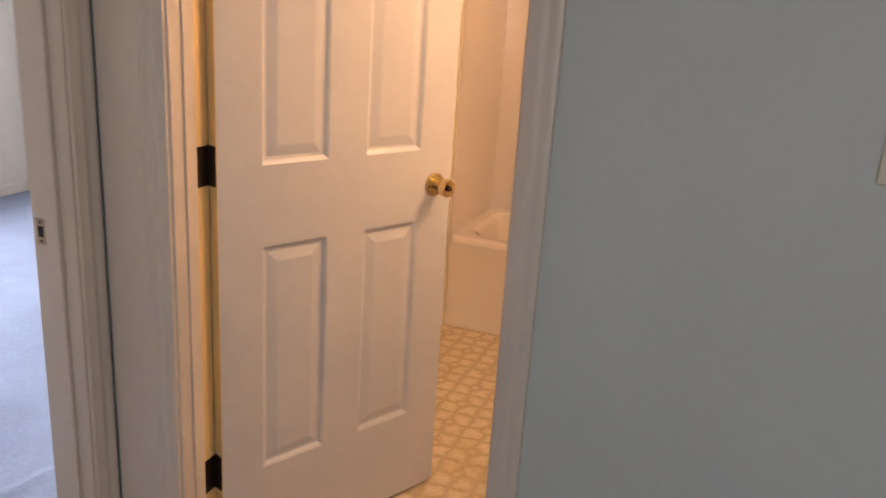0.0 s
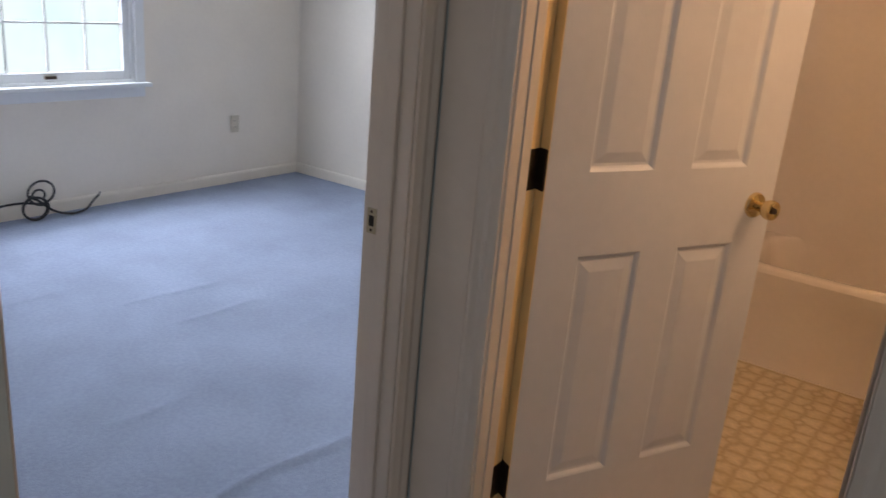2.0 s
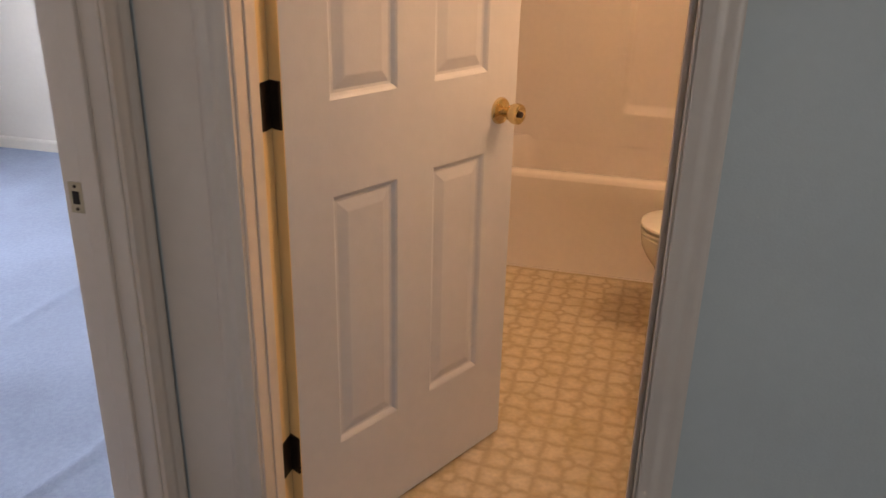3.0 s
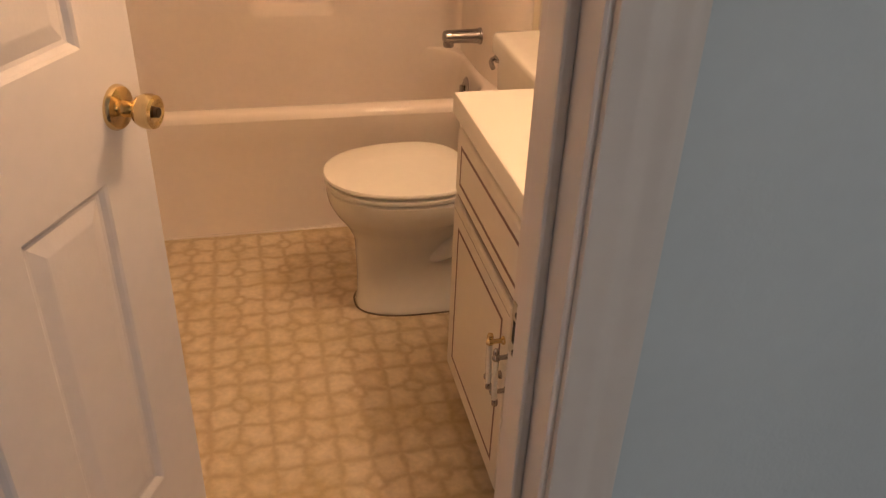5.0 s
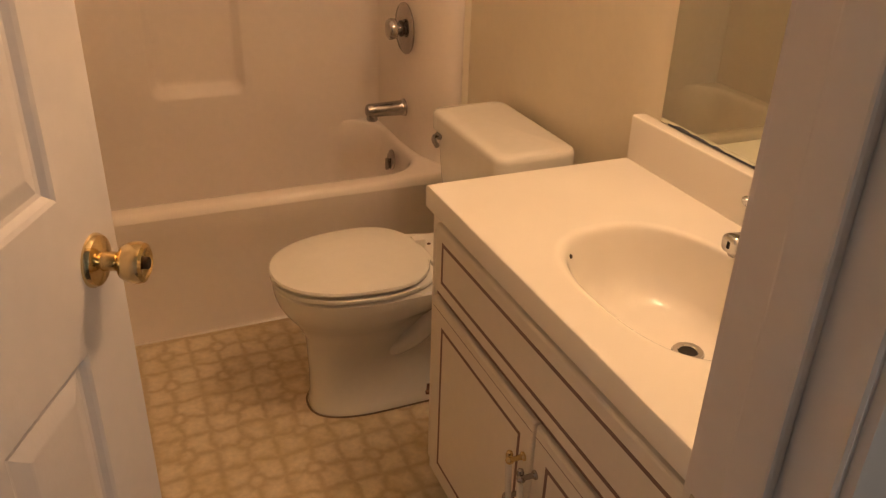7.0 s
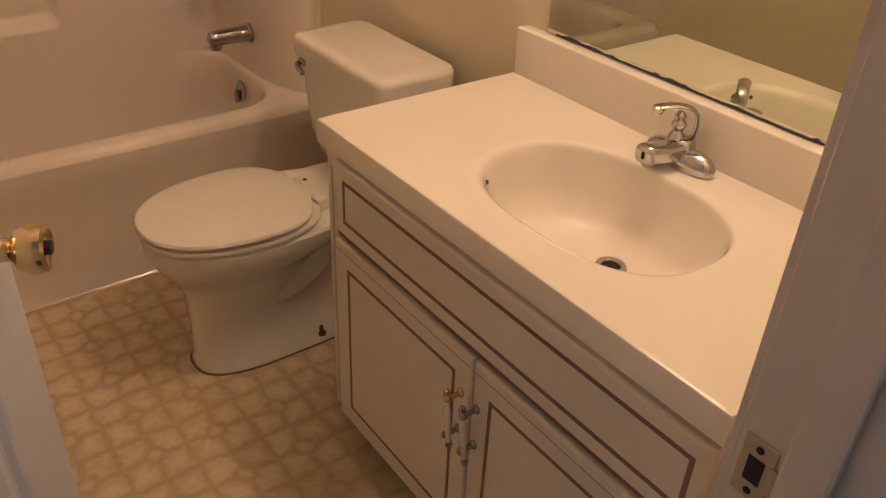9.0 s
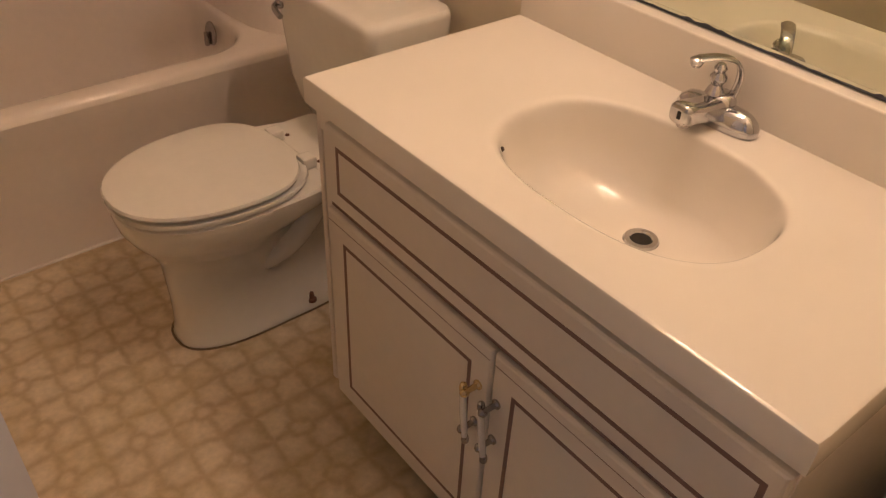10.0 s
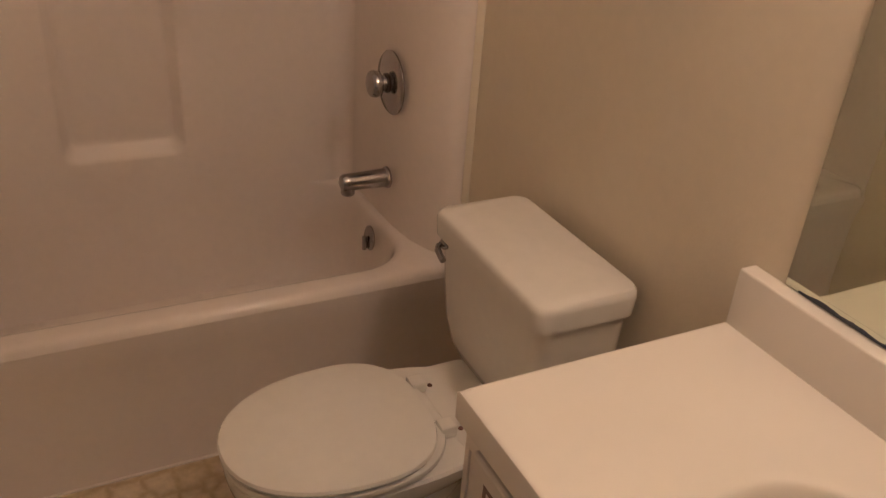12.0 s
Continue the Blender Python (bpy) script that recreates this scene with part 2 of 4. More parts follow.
def carpet_sheet():
    """Carpet laid loose: fine waves and a few raised wrinkles."""
    ridges = ((-2.38, -0.15, 0.42, 0.006), (-2.06, 0.35, 1.0, 0.006), (-1.755, 0.45, 0.98, 0.009), (-0.69, -0.3, 0.62, 0.011), (-1.25, -0.2, 0.25, 0.006), (-1.42, 0.8, 1.5, 0.006), (-2.75, 0.7, 1.3, 0.005))
    xs, ys = np.arange(-3.52, HX - 0.055 + 1e-6, 0.0164), np.arange(-2.0, 2.831, 0.0345)
    verts = []
    for x in xs:
        for y in ys:
            z = 0.004 + 0.004 * noise.noise((x * 2.2, y * 1.3, 0))
            for rx, y0, y1, hgt in ridges:
                across = x - rx - 0.035 * noise.noise((y * 3.1, rx * 5, 2)) - 0.06 * (y - (y0 + y1) / 2)
                along = max(0.0, min(1.0, (y - y0) / 0.12, (y1 - y) / 0.12))
                z += hgt * along * math.exp(-(across / 0.02) ** 2)
            verts.append((x, y, z))
    n = len(ys)
    faces = [(i * n + j, (i + 1) * n + j, (i + 1) * n + j + 1, i * n + j + 1) for i in range(len(xs) - 1) for j in range(n - 1)]
    mesh = bpy.data.meshes.new("bedroom_floor")
    mesh.from_pydata(verts, [], faces)
    mesh.materials.append(carpet)
    mesh.shade_smooth()
    return new("bedroom_floor", mesh)


tagged(carpet_sheet(), "worn grey-blue carpet with wrinkles on the bedroom floor", "floor", kind="structure")
tagged(part("subfloor", box((-3.52, HX - 0.055, -2.0, 2.83, -0.06, -0.02)), carpet), "plain floor slab under the bedroom carpet", "floor", kind="structure")
# out of view; kept dark so less light bounces onto the door jamb
tagged(part("hall_floor", box((HX - 0.055, 3.0, -3.6, 0.05, -0.03, 0.004)), hall_bounce_dark), "unseen hall floor, dark brown to cut bounced light", "floor", kind="structure")
tagged(part("ceiling", box((-3.62, 3.1, -3.7, 2.95, H, H + 0.1)), ceiling_paint), "plain white painted ceiling", "ceiling", kind="structure")
# wall between the hall and the bathroom: hall half and bathroom half, so each carries its own paint
for nm, lab, mt, y0, y1 in (("wall_bath_hall_side", "blue-grey painted hall wall beside the bathroom door", hall_paint, 0.0, 0.0575),
                            ("wall_bath_inner_side", "cream painted bathroom wall beside the door", bath_paint, 0.0575, 0.115)):
    wall(nm, lab, mt, (HX, OP0, y0, y1, 0, H), (OP1, 3.0, y0, y1, 0, H), (OP0, OP1, y0, y1, OPH, H))
wall("wall_bath_left", "cream painted bathroom side wall", bath_paint, (-0.16, XL, 0.115, YB, 0, H))
wall("wall_bath_right", "cream painted bathroom wall behind the toilet and vanity", bath_paint, (XR, XR + 0.1, 0.115, YB, 0, H))
wall("wall_bath_back", "painted wall behind the bathtub surround", bath_paint, (-0.16, XR + 0.1, YB, YB + 0.1, 0, H))
for nm, lab, mt, x0, x1 in (("wall_bedroom_hall_side", "plain grey painted hall wall beside the bedroom doorway", hall_paint, HX - 0.055, HX),
                            ("wall_bedroom_inner_side", "cream painted bedroom wall beside the doorway", bed_paint, HX - 0.115, HX - 0.055)):
    wall(nm, lab, mt, (x0, x1, -3.6, B0, 0, H), (x0, x1, B1, 2.83, 0, H) if mt == bed_paint else (x0, x1, B1, 0.0, 0, H), (x0, x1, B0, B1, OPH, H))
WY0, WY1, WZ0, WZ1 = 0.46, 1.50, 0.72, 1.98  # bedroom window opening
wall("wall_bedroom_window", "cream painted bedroom wall with the window", bed_paint,
     (-3.62, -3.5, -2.0, WY0, 0, H), (-3.62, -3.5, WY1, 2.83, 0, H), (-3.62, -3.5, WY0, WY1, 0, WZ0), (-3.62, -3.5, WY0, WY1, WZ1, H))
wall("wall_bedroom_far", "cream painted bedroom side wall", bed_paint, (-3.62, HX - 0.115, 2.83, 2.93, 0, H))
wall("wall_bedroom_near", "cream painted bedroom wall behind the door", bed_paint, (-3.62, HX - 0.115, -2.1, -2.0, 0, H))
wall("wall_hall_east", "plain painted hall wall", hall_paint, (3.0, 3.1, -3.6, 0.115, 0, H))
# this wall is out of view; its opening is added to hold the hall fill
wall("wall_hall_south", "plain painted hall wall, its unseen opening added for the fill lamp", hall_paint,
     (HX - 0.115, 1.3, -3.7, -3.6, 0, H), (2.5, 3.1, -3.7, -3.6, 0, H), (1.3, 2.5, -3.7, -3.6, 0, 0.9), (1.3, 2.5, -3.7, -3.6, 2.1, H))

# ---- door frames, casings, baseboards ----
CASING = ((0.0, 0.0), (0.0, 0.008), (0.004, 0.010), (0.013, 0.0105), (0.017, 0.0135), (0.024, 0.0145), (0.030, 0.0125), (0.036, 0.0125), (0.042, 0.0165), (0.053, 0.0175), (0.057, 0.015), (0.057, 0.0))


def casing(p0, p1, across, out):
    """A colonial casing strip from p0 to p1; its thin edge lies on that line, its width runs along across, its face along out."""
    rings = [[Vector(p) + Vector(across) * w + Vector(out) * h for w, h in CASING] for p in (p0, p1)]
    return loft(rings)


trim = thing("door_frame_1", "white painted bathroom door frame with stepped casing", "door frame", (0.39, 0.06, 0), kind="structure")
part("jamb", box((0.012, 0.032, 0.0, 0.115, 0, 2.04), bevel=0.002, seg=1), trim_paint, trim)
part("jamb", box((0.755, 0.775, 0.0, 0.115, 0, 2.04), bevel=0.002, seg=1), trim_paint, trim)
part("head_jamb", box((0.012, 0.775, 0.0, 0.115, 2.04, 2.06)), trim_paint, trim)
part("door_stop", box((0.032, 0.037, 0.038, 0.074, 0, 2.04), bevel=0.003), trim_paint, trim)
part("door_stop", box((0.744, 0.755, 0.038, 0.074, 0, 2.04), bevel=0.003), trim_paint, trim)
# strip added to carry the lamplit yellow of the hinge jamb in its colour
part("rabbet_strip", box((0.032, 0.0334, 0.0745, 0.1145, 0, 2.04)), edge_lamplight, trim, "wood strip of the hinge jamb with lamplight yellow in its colour")
for z in (0.30, 1.062, 1.81):
    part("hinge_leaf", box((0.0334, 0.0352, 0.077, 0.112, z - 0.0445, z + 0.0445), bevel=0.0004, seg=1), bronze, trim, "dark bronze hinge leaf")
part("casing", casing((0.026, 0, 0), (0.026, 0, 2.046), (-1, 0, 0), (0, -1, 0)), trim_paint, trim, smooth=True)
part("casing", casing((0.761, 0, 0), (0.761, 0, 2.046), (1, 0, 0), (0, -1, 0)), trim_paint, trim, smooth=True)
part("casing", casing((-0.031, 0, 2.046), (0.818, 0, 2.046), (0, 0, 1), (0, -1, 0)), trim_paint, trim, smooth=True)
part("casing", casing((0.761, 0.115, 0), (0.761, 0.115, 2.046), (1, 0, 0), (0, 1, 0)), trim_paint, trim, smooth=True)
part("casing", casing((0.026, 0.115, 2.046), (0.818, 0.115, 2.046), (0, 0, 1), (0, 1, 0)), trim_paint, trim, smooth=True)


def strike(name_at, parent, normal_x, normal_y):
    """Worn strike plate with its latch hole and two screws, on a jamb face."""
    x, y, z = name_at
    m = Matrix.Translation((x, y, z)) @ Matrix(((-normal_y, 0, normal_x, 0), (normal_x, 0, normal_y, 0), (0, 1, 0, 0), (0, 0, 0, 1)))
    bm = box((-0.014, 0.014, -0.029, 0.029, 0, 0.002), (0.010, 0.019, -0.013, 0.013, 0.0003, 0.0035), bevel=0.0006, seg=1)
    bm.transform(m)
    plate = part("strike_plate", bm, worn_brass, parent, "worn brass strike plate")
    bm = box((-0.007, 0.007, -0.012, 0.012, 0.0005, 0.0026))
    bm.transform(m)
    part("latch_hole", bm, dark_hole, plate, "dark latch hole")
    for s in (-1, 1):
        part("screw", turned([(0.0, 0.0022), (0.0035, 0.0022), (0.003, 0.0032), (0.0, 0.0034)], m @ Matrix.Translation((0, 0.021 * s, 0)), 10), bronze, plate)


strike((0.755, 0.094, 0.945), trim, -1, 0)

trim2 = thing("door_frame_2", "white painted bedroom door frame with casing", "door frame", (-0.22, -0.5, 0), kind="structure")
part("jamb", box((HX - 0.115, HX, -0.078, -0.058, 0, 2.04), bevel=0.002, seg=1), trim_paint, trim2)
part("jamb", box((HX - 0.115, HX - 0.001, -0.922, -0.916, 0, 2.04), bevel=0.002, seg=1), trim_paint, trim2)
part("head_jamb", box((HX - 0.115, HX, -0.922, -0.058, 2.04, 2.06)), trim_paint, trim2)
part("door_stop", box((HX - 0.072, HX - 0.036, -0.089, -0.078, 0, 2.04), bevel=0.003), trim_paint, trim2)
part("casing", casing((HX, -0.072, 0), (HX, -0.072, 2.046), (0, 1, 0), (1, 0, 0)), trim_paint, trim2, smooth=True)
part("casing", casing((HX - 0.115, -0.072, 0), (HX - 0.115, -0.072, 2.046), (0, 1, 0), (-1, 0, 0)), trim_paint, trim2, smooth=True)
tagged(part("trim", box((HX + 0.0177, -0.0312, -0.009, 0.0, 0, H)), trim_paint), "flat white corner trim board between the two doorways", "trim", kind="structure")
strike((HX - 0.094, -0.078, 0.912), trim2, 0, -1)

BASE = ((0, 0), (0.012, 0), (0.012, 0.055), (0.009, 0.066), (0.004, 0.072), (0.0, 0.072))
for p0, p1, out in (((-3.5, -2.0), (-3.5, 2.83), (1, 0)), ((-3.5, 2.83), (HX - 0.115, 2.83), (0, -1))):
    bm = loft([[(p[0] + out[0] * d, p[1] + out[1] * d, h + 0.004) for d, h in BASE] for p in (p0, p1)])
    tagged(part("baseboard", bm, bed_paint), "cream painted wooden baseboard along the bedroom wall", "baseboard", kind="structure")

# ---- doors ----


def panel_face(bm, y, s, xs, zs, cells):
    """One face of a six-panel door, at y, looking along s; panels sunk with a raised field."""
    for i in range(len(xs) - 1):
        for k in range(len(zs) - 1):
            x0, x1, z0, z1 = xs[i], xs[i + 1], zs[k], zs[k + 1]
            if (i, k) not in cells:
                bm.faces.new([bm.verts.new((x, y, z)) for x, z in ((x0, z0), (x1, z0), (x1, z1), (x0, z1))])
                continue
            rings = []
            for inset, depth in ((0.0, 0.0), (0.005, 0.003), (0.011, 0.009), (0.017, 0.010), (0.040, 0.0035), (0.043, 0.003)):
                rings.append([bm.verts.new((x, y - s * depth, z)) for x, z in
                              ((x0 + inset, z0 + inset), (x1 - inset, z0 + inset), (x1 - inset, z1 - inset), (x0 + inset, z1 - inset))])
            for a, b in zip(rings, rings[1:]):
                for j in range(4):
                    bm.faces.new((a[j], a[(j + 1) % 4], b[(j + 1) % 4], b[j]))
            bm.faces.new(rings[-1])


def knob_profile():
    return [(0.0, 0), (0.033, 0), (0.033, 0.003), (0.030, 0.008), (0.020, 0.011), (0.0125, 0.013), (0.0115, 0.028), (0.014, 0.032),
            (0.021, 0.036), (0.0245, 0.044), (0.0255, 0.054), (0.0235, 0.061), (0.0185, 0.0635), (0.0165, 0.0625), (0.008, 0.0615), (0.0, 0.0615)]


def panel_door(name, label, width, at, turn, knob_z, hinges):
    """A six-panel door hinged at its local z axis; its slab lies in local y -0.035..0."""
    door = thing(name, label, "door", at, turn, kind="structure")
    pw = (width - 0.343) / 2
    xs = [0.003, 0.114, 0.114 + pw, 0.228 + pw, 0.228 + 2 * pw, width]
    zs = [0.012, 0.276, 0.862, 1.056, 1.62, 1.735, 1.925, 2.03]
    cells = {(i, k) for i in (1, 3) for k in (1, 3, 5)}
    bm = bmesh.new()
    panel_face(bm, 0.0, 1, xs, zs, cells)
    panel_face(bm, -0.035, -1, xs, zs, cells)
    bmesh.ops.remove_doubles(bm, verts=bm.verts, dist=0.0001)
    corners = [(xs[0], zs[0]), (xs[-1], zs[0]), (xs[-1], zs[-1]), (xs[0], zs[-1])]
    for (xa, za), (xb, zb) in zip(corners[1:], corners[2:] + corners[:1]):
        bm.faces.new([bm.verts.new((x, y, z)) for x, y, z in ((xa, -0.035, za), (xb, -0.035, zb), (xb, 0, zb), (xa, 0, za))])
    bm.faces.new([bm.verts.new((x, y, zs[0])) for x, y in ((xs[0], -0.035), (xs[-1], -0.035), (xs[-1], 0), (xs[0], 0))])
    bmesh.ops.remove_doubles(bm, verts=bm.verts, dist=0.0001)
    part("door_slab", bm, door_paint, door, "white painted six-panel slab", local=True)
    # the edge's yellow holds the glow of the bathroom lamp
    part("hinge_edge", box((0.001, 0.0028, -0.0345, -0.0005, 0.012, 2.03)), edge_lamplight, door, "wood hinge edge with lamplight yellow in its colour", local=True)
    for s, y in ((-1, -0.035), (1, 0.0)):
        m = Matrix.Translation((width - 0.062, y, knob_z)) @ Matrix.Rotation(radians(90 * s * -1), 4, "X")
        knob = part("door_knob", turned(knob_profile(), m, 32), brass, door, "polished brass round knob", smooth=True, local=True)
        part("key_button", turned([(0.0, 0.0605), (0.0075, 0.0605), (0.0075, 0.0655), (0.006, 0.0665), (0.0, 0.0665)], m, 16), bronze, knob, "dark lock button", local=True)
    part("latch_plate", box((width - 0.0005, width + 0.0015, -0.030, -0.005, knob_z - 0.028, knob_z + 0.028), bevel=0.0005, seg=1), brass, door, local=True)
    for z in hinges:
        bm = box((-0.0012, 0.0008, -0.034, 0.001, z - 0.0445, z + 0.0445), bevel=0.0004, seg=1)
        hinge = part("hinge", bm, bronze, door, "dark bronze hinge", local=True)
        part("hinge_pin", turned([(0.0, -0.047), (0.0055, -0.047), (0.0055, 0.047), (0.004, 0.052), (0, 0.053)], Matrix.Translation((-0.001, 0.005, z)), 12), bronze, hinge, local=True)
        part("hinge_leaf", box((-0.0045, -0.0025, -0.034, 0.001, z - 0.0445, z + 0.0445)), bronze, hinge, local=True)
    return door


panel_door("door_1", "open white six-panel bathroom door with brass knob", 0.711, (0.029, 0.121, 0), DOOR_TURN, 0.957, (0.30, 1.062, 1.81))
panel_door("door_2", "open white six-panel bedroom door with brass knob", 0.813, (-0.28, -0.908, 0), 159.0, 0.868, (0.30, 1.062, 1.81))

# ---- bathtub with its one-piece surround ----
TX, TB = 1.33, 2.595  # inner faces of the surround's end and back


def rounded(x0, x1, y0, y1, r, z, n=8):
    """Points of a rectangle with rounded corners, counterclockwise."""
    pts = []
    for cx, cy, a in ((x1 - r, y1 - r, 0), (x0 + r, y1 - r, 90), (x0 + r, y0 + r, 180), (x1 - r, y0 + r, 270)):
        for i in range(n + 1):
            t = radians(a + 90 * i / n)
            pts.append((cx + r * math.cos(t), cy + r * math.sin(t), z))
    return pts


tub = thing("bathtub", "glossy almond fiberglass bathtub with one-piece shower surround", "bathtub", (0.64, 2.3, 0))
shell = [(0.0, 0.03, 0.405), (0.004, 0.03, 0.418), (0.012, 0.03, 0.427), (0.022, 0.032, 0.430), (0.056, 0.08, 0.430), (0.064, 0.085, 0.4285),
         (0.071, 0.085, 0.425), (0.077, 0.09, 0.418), (0.081, 0.09, 0.407), (0.085, 0.09, 0.390), (0.091, 0.10, 0.35), (0.105, 0.12, 0.22), (0.125, 0.14, 0.14), (0.16, 0.16, 0.115), (0.24, 0.05, 0.105)]
rings = []
for inset, r, z in shell:
    side = max(0.0, inset - 0.03)
    rings.append(rounded(XL + 0.004 + side * 1.4, XR - 0.003 - inset * 0.5 if inset < 0.03 else TX + 0.04 - inset * 0.72, 1.975 + inset, TB + 0.003 - max(0.0, inset - 0.08) * 0.35, 0.15 if inset > 0.05 else max(r, 0.02), z))
part("basin", loft(rings, caps=(False, True)), fiberglass, tub, "deep glossy tub basin", smooth=True)
apron = [(1.975, 0.406), (1.9755, 0.392), (1.977, 0.372), (1.980, 0.352), (1.9845, 0.330), (1.989, 0.305), (1.992, 0.275), (1.994, 0.23), (1.994, 0.06), (1.990, 0.02), (1.985, 0.0)]
bm = loft([[(x, y, z) for y, z in apron] for x in (XL + 0.002, 0.3, 0.8, 1.2, XR - 0.002)], close=False, caps=(False, False))
part("apron", bm, fiberglass, tub, "smooth apron with rolled upper band", smooth=True)
part("floor_caulk", tube([(XL, 1.984, 0.003), (XR, 1.984, 0.003)], 0.004, 6), fiberglass, tub)
# back wall of the surround with its sunken shelf panel
nx0, nx1, nz0, nz1 = 0.53, 0.855, 0.56, 1.50
bm = bmesh.new()


def upright(x0, x1, z0, z1, r, y):
    return [(x, y, z) for x, z, _ in rounded(x0, x1, z0, z1, r, 0, 6)]


rings = [upright(XL, TX, 0.41, 2.0, 0.001, TB)]
for inset, depth, r in ((0.0, 0.0, 0.035), (0.004, 0.002, 0.034), (0.009, 0.008, 0.032), (0.026, 0.040, 0.026), (0.032, 0.045, 0.024), (0.04, 0.046, 0.02)):
    rings.append(upright(nx0 + inset, nx1 - inset, nz0 + inset * 1.5, nz1 - inset, r, TB + depth * 0.8))
loft(rings, caps=(False, True), bm=bm)
part("surround_back", bm, fiberglass, tub, "glossy surround wall with sunken shelf panel", smooth=True)
# coved corner, end wall and front flange
end = []
for i in range(9):
    a = radians(90 * i / 8)
    end.append((TX - 0.05 + 0.05 * math.sin(a), TB - 0.05 + 0.05 * math.cos(a) - 0.001))
end += [(TX, 2.34), (TX + 0.004, 2.24), (TX + 0.016, 2.15), (TX + 0.040, 2.085), (TX + 0.060, 2.055), (TX + 0.074, 2.042), (TX + 0.085, 2.037), (TX + 0.097, 2.037), (TX + 0.106, 2.043), (TX + 0.110, 2.06)]
bm = loft([[(x, y, z) for x, y in end] for z in (0.405, 0.45, 1.2, 2.0)], close=False, caps=(False, False))
part("surround_end", bm, fiberglass, tub, "glossy surround end wall with rounded flange", smooth=True)
part("end_filler", box((TX + 0.108, XR - 0.001, 2.045, 2.07, 0.42, 2.0)), bath_paint, tub)
part("surround_left", box((XL + 0.001, XL + 0.006, 1.985, TB, 0.40, 2.0)), fiberglass, tub)

SY = 2.275
spout = thing("tub_spout", "chrome tub filler spout on the surround wall", "spout", (TX, SY, 0.565))
m = Matrix.Translation((TX - 0.001, SY, 0.566)) @ Matrix.Rotation(radians(-90), 4, "Y") @ Matrix.Rotation(radians(0), 4, "Z")
part("spout_body", turned([(0.0, 0.0), (0.030, 0.0), (0.030, 0.006), (0.026, 0.010), (0.0245, 0.06), (0.0235, 0.105), (0.023, 0.125), (0.020, 0.134), (0.012, 0.138), (0, 0.139)], m, 28), dull_chrome, spout, smooth=True)
part("spout_nozzle", turned([(0.019, 0.0), (0.019, -0.022), (0.016, -0.026), (0.0, -0.026)], Matrix.Translation((TX - 0.117, SY, 0.556)), 20), dull_chrome, spout, smooth=True)

valve = thing("shower_valve", "round chrome shower valve plate with lever knob", "valve", (TX, SY - 0.005, 0.835))
m = Matrix.Translation((TX - 0.001, SY - 0.005, 0.835)) @ Matrix.Rotation(radians(-90), 4, "Y")
part("escutcheon", turned([(0, 0), (0.083, 0), (0.083, 0.004), (0.078, 0.009), (0.05, 0.013), (0.03, 0.015), (0, 0.015)], m, 40), dull_chrome, valve, smooth=True)
part("valve_knob", turned([(0, 0.012), (0.020, 0.012), (0.020, 0.03), (0.033, 0.036), (0.036, 0.052), (0.030, 0.062), (0.012, 0.066), (0, 0.066)], m, 10), dull_chrome, valve, smooth=True)
part("valve_stem_ring", turned([(0.0, 0.0125), (0.026, 0.0125), (0.026, 0.018), (0, 0.018)], m, 24), bronze, valve)

over = thing("overflow_plate", "small chrome overflow plate inside the tub", "overflow plate", (1.288, 2.30, 0.37))
m = Matrix.Translation((1.292, 2.30, 0.37)) @ Matrix.Rotation(radians(-84), 4, "Y")
part("plate", turned([(0, 0), (0.036, 0), (0.036, 0.003), (0.030, 0.007), (0, 0.009)], m, 28), dull_chrome, over, smooth=True)
part("trip_lever", box((1.268, 1.281, 2.294, 2.306, 0.335, 0.378), bevel=0.003), dull_chrome, over)

# ---- toilet ----
TY = 1.525


def oval(cx, cy, fx, bx, hy, z, p=2.2, n=40, q=2.2):
    """An egg outline: front reach fx towards -x, back reach bx, half width hy."""
    pts = []
    for i in range(n):
        a = 2 * math.pi * i / n
        c, s = math.cos(a), math.sin(a)
        rx = bx if c > 0 else fx
        k = q if c > 0 else p
        pts.append((cx + rx * math.copysign(abs(c) ** (2 / k), c), cy + hy * math.copysign(abs(s) ** (2 / k), s), z))
    return pts


toilet = thing("toilet", "white porcelain toilet with closed lid beside the tub", "toilet", (1.0, TY, 0))
bowl = [(0.98, 0.203, 0.24, 0.100, 0.0, 2.6, 5), (0.98, 0.204, 0.24, 0.101, 0.012, 2.6, 5), (0.98, 0.201, 0.24, 0.096, 0.026, 2.5, 5), (0.978, 0.197, 0.24, 0.087, 0.045, 2.5, 4), (0.975, 0.194, 0.24, 0.081, 0.12, 2.4, 1.9),
        (0.97, 0.192, 0.25, 0.084, 0.18, 2.3, 1.25), (0.966, 0.191, 0.26, 0.089, 0.23, 2.2, 1.2), (0.957, 0.204, 0.27, 0.112, 0.275, 2.2, 1.25), (0.95, 0.226, 0.28, 0.146, 0.315, 2.2, 1.5), (0.945, 0.238, 0.30, 0.162, 0.348, 2.2, 2.6),
        (0.945, 0.243, 0.31, 0.169, 0.373, 2.2, 3.0), (0.945, 0.243, 0.31, 0.170, 0.392, 2.2, 3.0), (0.945, 0.238, 0.305, 0.165, 0.398, 2.2, 3.0)]
part("bowl", loft([oval(cx, TY - 0.005 * min(1.0, z / 0.3), fx, bx, hy, z, p, 48, q) for cx, fx, bx, hy, z, p, q in bowl]), porcelain, toilet, "glossy porcelain bowl and pedestal", smooth=True)
